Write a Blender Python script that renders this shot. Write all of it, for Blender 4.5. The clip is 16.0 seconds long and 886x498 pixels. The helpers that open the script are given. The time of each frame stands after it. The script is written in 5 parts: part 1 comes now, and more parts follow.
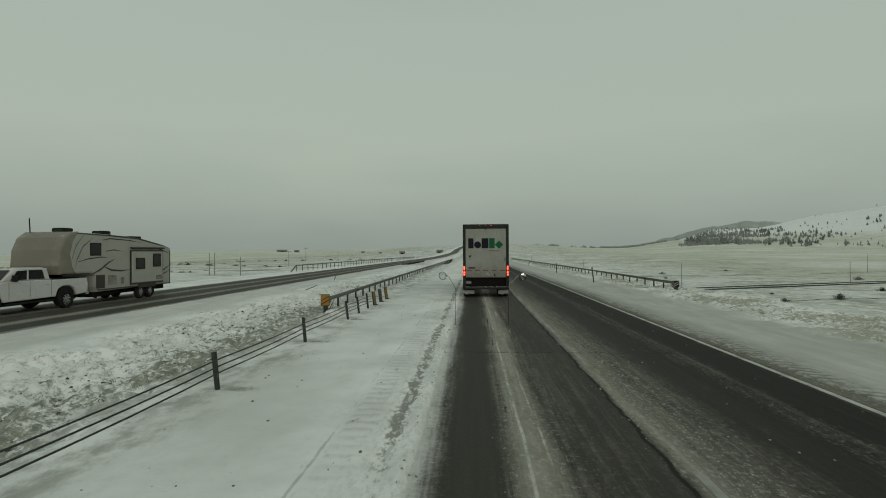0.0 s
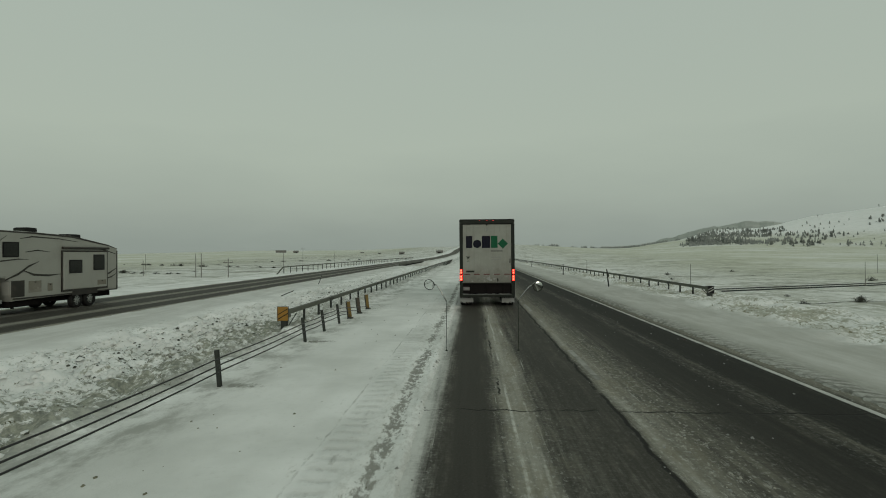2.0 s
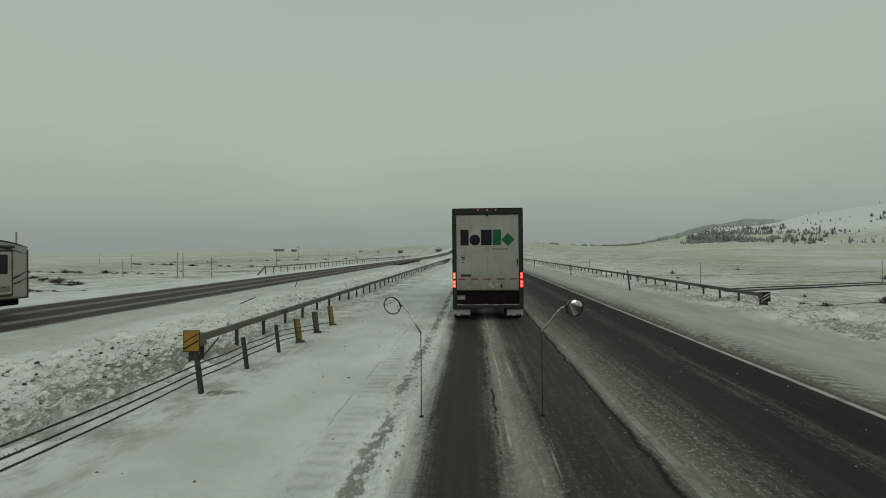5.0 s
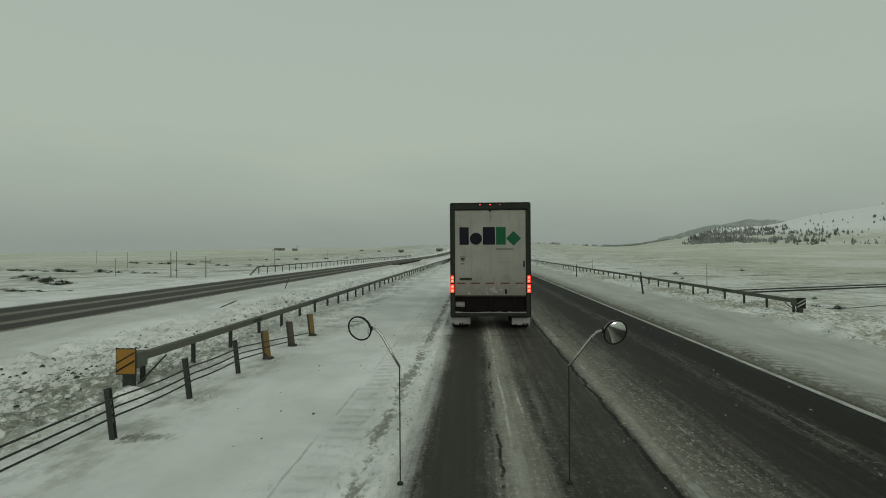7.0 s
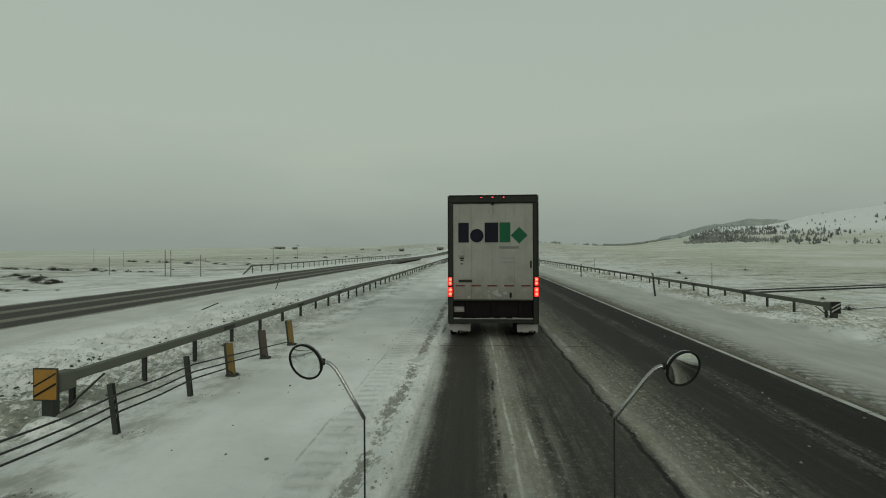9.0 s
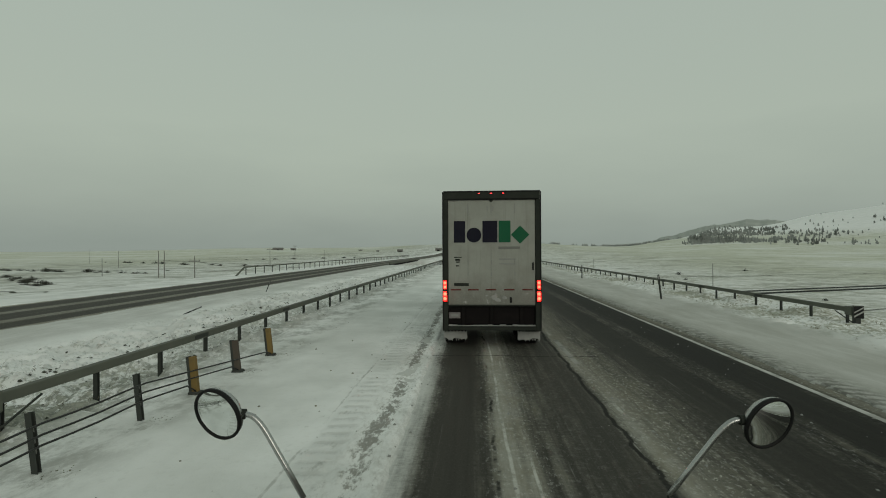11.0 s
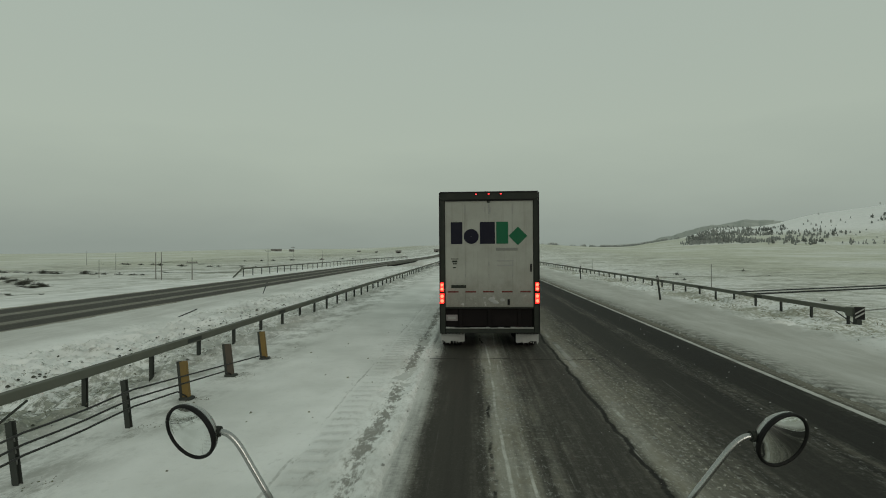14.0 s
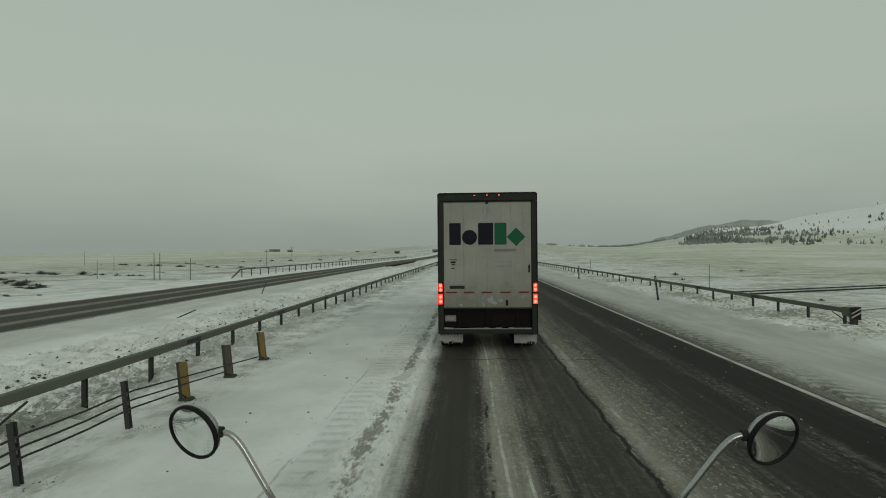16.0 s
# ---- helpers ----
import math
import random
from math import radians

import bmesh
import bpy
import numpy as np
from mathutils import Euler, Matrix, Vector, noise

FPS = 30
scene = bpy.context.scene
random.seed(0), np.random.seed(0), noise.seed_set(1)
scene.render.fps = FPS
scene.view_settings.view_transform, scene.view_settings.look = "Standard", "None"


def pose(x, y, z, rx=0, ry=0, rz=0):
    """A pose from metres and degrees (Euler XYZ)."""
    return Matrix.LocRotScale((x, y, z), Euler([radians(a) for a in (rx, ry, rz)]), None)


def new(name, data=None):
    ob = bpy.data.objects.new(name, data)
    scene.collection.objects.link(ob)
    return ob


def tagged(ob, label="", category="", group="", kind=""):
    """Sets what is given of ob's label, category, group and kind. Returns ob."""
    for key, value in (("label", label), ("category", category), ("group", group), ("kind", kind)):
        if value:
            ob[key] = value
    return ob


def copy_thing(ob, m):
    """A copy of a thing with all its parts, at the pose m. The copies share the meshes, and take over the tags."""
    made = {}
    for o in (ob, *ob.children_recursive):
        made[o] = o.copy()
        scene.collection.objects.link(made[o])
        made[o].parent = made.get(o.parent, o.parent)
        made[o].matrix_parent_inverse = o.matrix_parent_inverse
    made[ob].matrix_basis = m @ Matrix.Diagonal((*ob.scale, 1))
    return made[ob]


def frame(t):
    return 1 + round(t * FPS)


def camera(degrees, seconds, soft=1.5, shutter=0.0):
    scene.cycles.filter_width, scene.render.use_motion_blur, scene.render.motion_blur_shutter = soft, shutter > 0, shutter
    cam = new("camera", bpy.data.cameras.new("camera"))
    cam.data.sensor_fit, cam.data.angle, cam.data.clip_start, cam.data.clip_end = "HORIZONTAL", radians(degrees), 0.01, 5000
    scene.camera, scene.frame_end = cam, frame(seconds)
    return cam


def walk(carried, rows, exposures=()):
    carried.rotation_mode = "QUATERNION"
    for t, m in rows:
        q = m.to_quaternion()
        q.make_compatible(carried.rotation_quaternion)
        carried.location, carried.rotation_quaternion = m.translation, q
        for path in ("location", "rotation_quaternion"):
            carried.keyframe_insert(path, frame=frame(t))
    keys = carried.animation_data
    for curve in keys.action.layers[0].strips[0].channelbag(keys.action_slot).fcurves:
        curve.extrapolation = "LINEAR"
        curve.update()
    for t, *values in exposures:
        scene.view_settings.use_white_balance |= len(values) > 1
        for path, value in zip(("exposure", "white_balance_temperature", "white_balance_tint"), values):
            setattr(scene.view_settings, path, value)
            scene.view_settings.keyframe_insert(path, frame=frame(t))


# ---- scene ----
cam = camera(83.0, 16.0, soft=1.0)
PATH = [
    # seconds, x, y, z, yaw, pitch, roll
    (0, -0.062, -0.257, 2.556, 3.43, 0.40, 0.35),
    (0.5, -0.044, 0.905, 2.556, 3.44, 0.43, 0.34),
    (1, -0.027, 2.073, 2.556, 3.45, 0.45, 0.33),
    (1.5, -0.009, 3.248, 2.557, 3.46, 0.45, 0.38),
    (2, 0.013, 4.414, 2.558, 3.46, 0.45, 0.41),
    (2.5, 0.050, 5.553, 2.558, 3.42, 0.42, 0.47),
    (3, 0.084, 6.628, 2.559, 3.39, 0.36, 0.57),
    (3.5, 0.098, 7.586, 2.560, 3.38, 0.33, 0.58),
    (4, 0.107, 8.387, 2.562, 3.37, 0.31, 0.57),
    (6.5, 0.124, 11.432, 2.584, 3.50, 0.22, 0.41),
    (7, 0.130, 11.961, 2.587, 3.52, 0.22, 0.34),
    (7.5, 0.134, 12.456, 2.586, 3.55, 0.20, 0.29),
    (8, 0.131, 12.932, 2.580, 3.59, 0.15, 0.27),
    (8.5, 0.123, 13.374, 2.575, 3.62, 0.12, 0.25),
    (9, 0.132, 13.760, 2.571, 3.60, 0.10, 0.25),
    (11.5, 0.182, 15.060, 2.569, 3.41, 0.22, 0.27),
    (12, 0.188, 15.080, 2.570, 3.38, 0.24, 0.26),
    (12.5, 0.208, 15.110, 2.572, 3.34, 0.24, 0.32),
    (13, 0.215, 15.120, 2.576, 3.30, 0.25, 0.38),
    (13.5, 0.215, 15.130, 2.582, 3.28, 0.27, 0.40),
    (14, 0.210, 15.130, 2.587, 3.28, 0.29, 0.41),
    (14.5, 0.208, 15.110, 2.592, 3.26, 0.32, 0.40),
    (15, 0.214, 15.095, 2.596, 3.21, 0.32, 0.42),
    (15.5, 0.217, 15.085, 2.598, 3.16, 0.33, 0.43),
    (16, 0.216, 15.080, 2.603, 3.12, 0.32, 0.46),
]
walk(cam, [(t, pose(x, y, z, 90 + p, r, w)) for t, x, y, z, w, p, r in PATH], exposures=[(0, 0.0), (16, 0.0)])

# ---------------------------------------------------------------- world and sun: overcast winter day
SUN_EL, SUN_ROT = radians(16), radians(150)
world = bpy.data.worlds.new("overcast")
scene.world = world
world.use_nodes = True
wt = world.node_tree
wt.nodes.clear()


def wnode(kind, **values):
    n = wt.nodes.new(kind)
    for k, v in values.items():
        n.inputs[k].default_value = v
    return n


w_out, w_bg = wnode("ShaderNodeOutputWorld"), wnode("ShaderNodeBackground", Strength=0.10)
w_sky = wt.nodes.new("ShaderNodeTexSky")
w_sky.sky_type, w_sky.sun_disc, w_sky.sun_elevation, w_sky.sun_rotation = "NISHITA", False, SUN_EL, SUN_ROT
w_sky.air_density, w_sky.dust_density = 2.0, 6.0
w_tc, w_sep = wnode("ShaderNodeTexCoord"), wnode("ShaderNodeSeparateXYZ")
w_ramp = wt.nodes.new("ShaderNodeValToRGB")
w_map, w_noise = wnode("ShaderNodeMapping", Scale=(1.2, 1.2, 4.0)), wnode("ShaderNodeTexNoise", Scale=1.6, Detail=5.0, Roughness=0.55)
w_add = wt.nodes.new("ShaderNodeMath")
w_add.operation = "MULTIPLY_ADD"
w_add.inputs[1].default_value, w_add.inputs[2].default_value = 0.16, -0.08
w_sum = wt.nodes.new("ShaderNodeMath")
w_sum.operation = "ADD"
w_mix = wt.nodes.new("ShaderNodeMixRGB")
w_mix.inputs[0].default_value = 0.06
stops = [(0.0, (2.80, 3.26, 2.90)), (0.05, (3.12, 3.62, 3.20)), (0.12, (3.58, 4.16, 3.63)), (0.22, (4.10, 4.72, 4.05)), (0.42, (4.02, 4.65, 4.06)), (0.60, (3.6, 4.15, 3.65)), (1.0, (3.4, 3.9, 3.5))]
el = w_ramp.color_ramp.elements
el[0].position, el[0].color = stops[0][0], (*stops[0][1], 1)
el[1].position, el[1].color = stops[-1][0], (*stops[-1][1], 1)
for p, c in stops[1:-1]:
    e = el.new(p)
    e.color = (*c, 1)
L = wt.links.new
L(w_tc.outputs["Generated"], w_sep.inputs[0])
L(w_tc.outputs["Generated"], w_map.inputs["Vector"])
L(w_map.outputs[0], w_noise.inputs["Vector"])
L(w_noise.outputs[0], w_add.inputs[0])
L(w_sep.outputs["Z"], w_sum.inputs[0])
L(w_add.outputs[0], w_sum.inputs[1])
L(w_sum.outputs[0], w_ramp.inputs[0])
L(w_ramp.outputs[0], w_mix.inputs[1])
L(w_sky.outputs[0], w_mix.inputs[2])
L(w_mix.outputs[0], w_bg.inputs["Color"])
L(w_bg.outputs[0], w_out.inputs[0])

sun_data = bpy.data.lights.new("sun", "SUN")
sun_data.energy, sun_data.angle, sun_data.color = 0.5, radians(35), (1.0, 0.98, 0.93)
sun = new("sun", sun_data)
sun.rotation_euler = (radians(90) - SUN_EL, 0, radians(180) - SUN_ROT)
sun.location = (0, 0, 60)


# ---------------------------------------------------------------- materials
class Mat:
    """A node material with short helpers."""

    def __init__(self, name):
        self.m = bpy.data.materials.new(name)
        self.m.use_nodes = True
        self.t = self.m.node_tree
        self.b = self.t.nodes["Principled BSDF"]

    def n(self, kind, **values):
        node = self.t.nodes.new(kind)
        for k, v in values.items():
            node.inputs[k].default_value = v
        return node

    def l(self, a, b):
        self.t.links.new(a, b)

    def put(self, **values):
        for k, v in values.items():
            self.b.inputs[k.replace("_", " ")].default_value = v
        return self

    def math(self, op, a, b=None, c=None, clamp=False):
        node = self.t.nodes.new("ShaderNodeMath")
        node.operation, node.use_clamp = op, clamp
        for i, v in enumerate((a, b, c)):
            if v is None:
                continue
            if isinstance(v, (int, float)):
                node.inputs[i].default_value = v
            else:
                self.l(v, node.inputs[i])
        return node.outputs[0]

    def mix(self, fac, a, b):
        node = self.t.nodes.new("ShaderNodeMixRGB")
        for i, v in enumerate((fac, a, b)):
            if isinstance(v, (int, float)):
                node.inputs[i].default_value = v
            elif isinstance(v, tuple):
                node.inputs[i].default_value = (*v, 1)
            else:
                self.l(v, node.inputs[i])
        return node.outputs[0]

    def noise(self, scale, detail=4.0, rough=0.55, stretch=(1, 1, 1), world=True, shift=(0, 0, 0)):
        mp = self.n("ShaderNodeMapping", Scale=stretch, Location=shift)
        if world:
            self.l(self.n("ShaderNodeNewGeometry").outputs["Position"], mp.inputs["Vector"])
        else:
            self.l(self.n("ShaderNodeTexCoord").outputs["Object"], mp.inputs["Vector"])
        tx = self.n("ShaderNodeTexNoise", Scale=scale, Detail=detail, Roughness=rough)
        self.l(mp.outputs[0], tx.inputs["Vector"])
        return tx.outputs[0]

    def ramp(self, v, lo, hi, a=0.0, b=1.0):
        node = self.n("ShaderNodeMapRange")
        node.interpolation_type = "SMOOTHSTEP"
        for i, q in enumerate((v, lo, hi, a, b)):
            if isinstance(q, (int, float)):
                node.inputs[i].default_value = q
            else:
                self.l(q, node.inputs[i])
        return node.outputs[0]

    def xyz(self):
        s = self.n("ShaderNodeSeparateXYZ")
        self.l(self.n("ShaderNodeNewGeometry").outputs["Position"], s.inputs[0])
        return s.outputs

    def colour(self, v):
        self.l(v, self.b.inputs["Base Color"])
        return self

    def rough(self, v):
        self.l(v, self.b.inputs["Roughness"])
        return self

    def bump(self, v, strength=0.3, distance=0.02):
        node = self.n("ShaderNodeBump", Strength=strength, Distance=distance)
        self.l(v, node.inputs["Height"])
        self.l(node.outputs[0], self.b.inputs["Normal"])
        return self


def worn(name, c, rough=0.5, metal=0.0, grime=0.35, dirt=(0.30, 0.30, 0.27), scale=3.0, spec=0.4):
    """A painted or plain surface with road grime and fine variation."""
    m = Mat(name).put(Roughness=rough, Metallic=metal)
    m.b.inputs["Specular IOR Level"].default_value = spec
    big = m.ramp(m.noise(scale, 5, 0.6, world=False), 0.42, 0.78)
    fine = m.noise(scale * 14, 3, 0.6, world=False)
    k = m.math("MULTIPLY", big, grime)
    c1 = m.mix(k, c, dirt)
    c2 = m.mix(m.math("MULTIPLY", fine, 0.22), c1, tuple(v * 0.72 for v in c))
    m.colour(c2)
    m.rough(m.math("MULTIPLY_ADD", big, 0.25, rough - 0.08, clamp=True))
    m.bump(fine, 0.08, 0.004)
    return m.m


def sprayed_door():
    """White door panels with road spray caked on below and streaks run down from the top."""
    m = Mat("sprayed_white_door").put(Roughness=0.6)
    m.b.inputs["Specular IOR Level"].default_value = 0.15
    s = m.n("ShaderNodeSeparateXYZ")
    m.l(m.n("ShaderNodeTexCoord").outputs["Object"], s.inputs[0])
    x, y, z = s.outputs
    film = m.noise(1.3, 6, 0.65, world=False)
    runs = m.noise(1.0, 5, 0.7, stretch=(9.0, 1.0, 0.5), world=False)
    fine = m.noise(34.0, 4, 0.7, world=False)
    blot = m.noise(5.0, 6, 0.7, world=False, shift=(3, 0, 2))
    c = m.mix(m.ramp(film, 0.35, 0.75, 0.0, 0.6), (0.325, 0.335, 0.30), (0.225, 0.225, 0.195))
    c = m.mix(m.ramp(runs, 0.50, 0.75, 0.0, 0.45), c, (0.20, 0.195, 0.165))
    spray = m.ramp(m.math("MULTIPLY_ADD", blot, 0.9, z), 2.55, 1.55)
    c = m.mix(m.math("MULTIPLY", spray, m.ramp(fine, 0.3, 0.7, 0.45, 0.8)), c, (0.145, 0.14, 0.12))
    c = m.mix(m.math("MULTIPLY", m.ramp(blot, 0.60, 0.68), m.ramp(z, 1.75, 1.45, 0.0, 0.7)), c, (0.46, 0.465, 0.44))
    m.colour(c)
    m.bump(fine, 0.1, 0.004)
    return m.m


def snow_ground():
    m = Mat("snow_ground").put(Roughness=0.85)
    m.b.inputs["Specular IOR Level"].default_value = 0.15
    x, y, z = m.xyz()
    soft = m.noise(0.35, 4, 0.6)
    fine = m.noise(9.0, 5, 0.7)
    grain = m.noise(60.0, 2, 0.6)
    snow = m.mix(m.ramp(soft, 0.36, 0.68), (0.90, 0.912, 0.895), (0.70, 0.715, 0.69))
    snow = m.mix(m.math("MULTIPLY", m.ramp(fine, 0.52, 0.75), 0.22), snow, (0.50, 0.50, 0.46))
    # open fields: stubble and dry grass show through a thin cover
    ax = m.math("ABSOLUTE", m.math("ADD", x, 1.0))
    field = m.ramp(ax, 45, 150)
    near_field = m.ramp(ax, 25, 32)
    high = m.ramp(z, 42, 18)
    field = m.math("MULTIPLY", field, high)
    far = m.noise(0.012, 6, 0.62, stretch=(1.0, 1.1, 1.0))
    mid = m.noise(0.12, 6, 0.65, stretch=(1.0, 0.8, 1.0))
    cover = m.math("MULTIPLY", m.ramp(far, 0.30, 0.60), m.ramp(mid, 0.15, 0.7, 0.6, 1.0))
    straw = m.mix(m.ramp(mid, 0.4, 0.7), (0.60, 0.615, 0.50), (0.47, 0.485, 0.37))
    c = m.mix(m.math("MULTIPLY", m.math("MULTIPLY_ADD", cover, 0.75, 0.22), field), snow, straw)
    c = m.mix(m.ramp(z, 26, 46, 0.0, 0.85), c, m.mix(m.ramp(mid, 0.35, 0.7), (0.93, 0.94, 0.93), (0.84, 0.855, 0.84)))
    scrub = m.math("MULTIPLY", m.ramp(m.noise(0.085, 8, 0.72, stretch=(1.0, 0.8, 1.0), shift=(3, 1, 0)), 0.51, 0.60), m.math("MULTIPLY", near_field, m.ramp(ax, 190, 110)))
    c = m.mix(m.math("MULTIPLY", scrub, 0.62), c, (0.22, 0.22, 0.175))
    # short stubble in the low ground on both sides
    low_side = m.math("ADD", m.ramp(x, 13.5, 20.0), m.ramp(x, -26.0, -34.0))
    stubble = m.math("MULTIPLY", m.ramp(m.noise(0.55, 8, 0.78, stretch=(1.0, 0.6, 1.0), shift=(9, 4, 0)), 0.37, 0.62), m.ramp(m.noise(0.06, 4, 0.6, stretch=(1.0, 0.7, 1.0), shift=(2, 8, 0)), 0.36, 0.62, 0.30, 1.0))
    stubble = m.math("MULTIPLY", stubble, m.math("MULTIPLY", low_side, m.ramp(ax, 260, 90)))
    c = m.mix(m.math("MULTIPLY", stubble, 0.82), c, (0.33, 0.335, 0.265))
    # rough verge and median: dead grass and soil between lumps of snow
    left = m.math("MULTIPLY", m.ramp(x, -14.2, -11.0), m.ramp(x, -5.0, -6.6))
    right = m.math("MULTIPLY", m.ramp(x, 9.6, 11.6), m.ramp(x, 40, 20))
    verge = m.math("ADD", left, right, clamp=True)
    straw_side = m.math("MULTIPLY", right, m.ramp(x, 17.0, 12.0, 0.03, 0.10))
    tuft = m.noise(5.6, 7, 0.74)
    broad = m.noise(0.30, 3, 0.5)
    near_rail = m.math("MULTIPLY", m.ramp(x, -9.5, -7.0), m.ramp(x, -5.2, -6.0, 0.0, 0.15))
    bare = m.math("MULTIPLY", m.ramp(m.math("ADD", m.math("MULTIPLY_ADD", broad, 0.55, tuft), m.math("ADD", near_rail, straw_side)), 0.80, 0.95), verge)
    bare = m.math("MULTIPLY", bare, m.math("MAXIMUM", m.ramp(y, 22.0, 30.0, 1.0, 0.6), m.ramp(x, 0.0, 1.0)))
    soil = m.mix(m.ramp(fine, 0.35, 0.65), (0.085, 0.095, 0.065), (0.30, 0.31, 0.235))
    soil = m.mix(m.math("MULTIPLY", right, 0.7), soil, (0.38, 0.375, 0.28))
    c = m.mix(m.math("MULTIPLY", bare, 0.85), c, soil)
    # packed snow with grit on the shoulders
    packed = m.math("MULTIPLY", m.ramp(x, -5.3, -4.6), m.ramp(x, -2.2, -2.8))
    c = m.mix(m.math("MULTIPLY", packed, m.ramp(m.noise(0.5, 5, 0.6, stretch=(1.2, 0.4, 1)), 0.25, 0.75, 0.05, 0.55)), c, (0.66, 0.67, 0.64))
    grit = m.math("MULTIPLY", m.ramp(m.noise(5.0, 6, 0.75, stretch=(1, 0.4, 1)), 0.56, 0.74), m.ramp(x, -2.6, -2.0))
    grit = m.math("MULTIPLY", grit, m.ramp(x, 10.5, 7.0))
    c = m.mix(m.math("MULTIPLY", grit, 0.6), c, (0.30, 0.30, 0.27))
    grey = m.math("MULTIPLY", m.ramp(x, 6.3, 6.6), m.ramp(x, 11.2, 9.9))
    streaks = m.noise(1.2, 6, 0.7, stretch=(1.3, 0.24, 1))
    torn0 = m.noise(5.0, 7, 0.75, stretch=(1.3, 0.8, 1))
    c = m.mix(m.math("MULTIPLY", grey, m.ramp(streaks, 0.25, 0.75, 0.58, 0.92)), c, (0.41, 0.41, 0.37))
    kick = m.math("MULTIPLY", m.ramp(x, 6.5, 6.7), m.ramp(m.math("MULTIPLY_ADD", torn0, 1.2, x), 8.6, 7.4))
    c = m.mix(m.math("MULTIPLY", kick, m.ramp(torn0, 0.40, 0.62, 0.2, 0.85)), c, (0.20, 0.20, 0.175))
    grey_w = m.math("MULTIPLY", m.ramp(x, -15.6, -15.2), m.ramp(x, -12.2, -13.4))
    c = m.mix(m.math("MULTIPLY", grey_w, m.ramp(streaks, 0.3, 0.7, 0.40, 0.8)), c, (0.50, 0.505, 0.475))
    bend = m.math("MULTIPLY_ADD", m.noise(0.5, 4, 0.6, stretch=(0.1, 1, 1)), 0.24, -0.12)
    torn = m.noise(7.0, 8, 0.75, stretch=(1.6, 0.7, 1))
    gate = m.noise(0.45, 4, 0.6, stretch=(0.1, 1, 1), shift=(5, 3, 0))
    d1 = m.math("ABSOLUTE", m.math("ADD", m.math("ADD", x, bend), 1.19))
    k1 = m.math("MULTIPLY", m.ramp(d1, 0.30, 0.02), m.ramp(gate, 0.34, 0.56, 0.45, 1.0))
    rut = m.ramp(m.math("MULTIPLY_ADD", torn, 2.5, m.math("MULTIPLY", k1, 0.85)), 1.76, 2.12)
    d2 = m.math("ABSOLUTE", m.math("ADD", m.math("MULTIPLY_ADD", bend, 0.3, x), 2.04))
    k2 = m.math("MULTIPLY", m.ramp(d2, 0.055, 0.005), m.ramp(gate, 0.66, 0.40, 0.45, 1.0))
    rut = m.math("MAXIMUM", rut, m.math("MULTIPLY", m.ramp(m.math("MULTIPLY_ADD", torn, 1.8, k2), 1.45, 2.0), 0.5))
    mud = m.mix(torn, (0.10, 0.098, 0.085), (0.26, 0.255, 0.225))
    c = m.mix(m.math("MULTIPLY", rut, 0.85), c, mud)
    dust = m.math("MULTIPLY", m.ramp(m.math("ADD", x, bend), -1.75, -1.3), m.ramp(x, -0.8, -1.0))
    c = m.mix(m.math("MULTIPLY", m.math("MULTIPLY", dust, m.ramp(torn, 0.42, 0.68)), 0.45), c, (0.42, 0.415, 0.37))
    # ragged darker smears on the +x side of the barrier post feet
    py = m.math("ABSOLUTE", m.math("SUBTRACT", m.math("MODULO", m.math("ADD", y, 94.0), 4.88), 0.40))
    foot_smear = m.math("MULTIPLY", m.math("MULTIPLY", m.ramp(py, 0.34, 0.02), m.math("MULTIPLY", m.ramp(x, -4.9, -4.6), m.ramp(x, -3.5, -4.5))), m.ramp(y, 21.5, 20.0))
    c = m.mix(m.math("MULTIPLY", m.ramp(m.math("MULTIPLY_ADD", torn, 2.4, foot_smear), 1.6, 2.3), m.ramp(foot_smear, 0.0, 0.5, 0.0, 0.8)), c, (0.22, 0.225, 0.19))
    py2 = m.math("ABSOLUTE", m.math("SUBTRACT", m.math("MODULO", m.math("ADD", y, 0.9), 1.7), 0.75))
    foot_smear2 = m.math("MULTIPLY", m.math("MULTIPLY", m.ramp(py2, 0.5, 0.05), m.math("MULTIPLY", m.ramp(x, -4.95, -4.7), m.ramp(x, -4.0, -4.6))), m.math("MULTIPLY", m.ramp(y, 18.0, 18.4), m.ramp(y, 27.8, 27.0)))
    c = m.mix(m.math("MULTIPLY", m.ramp(m.math("MULTIPLY_ADD", torn, 2.8, foot_smear2), 2.1, 2.75), m.ramp(foot_smear2, 0.0, 0.5, 0.0, 0.6)), c, (0.20, 0.205, 0.17))
    between = m.math("MULTIPLY", m.ramp(x, -6.9, -6.2), m.ramp(x, -3.7, -4.9))
    c = m.mix(m.math("MULTIPLY", between, m.ramp(m.noise(1.1, 7, 0.72, stretch=(1.2, 0.7, 1), shift=(1, 6, 0)), 0.42, 0.64, 0.0, 0.75)), c, (0.33, 0.335, 0.305))
    speck = m.ramp(m.noise(3.2, 8, 0.8), 0.66, 0.72)
    c = m.mix(m.math("MULTIPLY", speck, 0.55), c, (0.24, 0.24, 0.20))
    # rumble strips showing through the packed snow on both shoulders
    wave = m.math("SINE", m.math("MULTIPLY_ADD", torn, 4.0, m.math("MULTIPLY", y, 20.6)))
    strip = m.math("MULTIPLY", m.math("MULTIPLY", m.ramp(x, -2.0, -1.9), m.ramp(x, -1.42, -1.62)), m.ramp(m.math("MULTIPLY_ADD", torn, 0.5, gate), 0.55, 0.85, 0.15, 1.0))
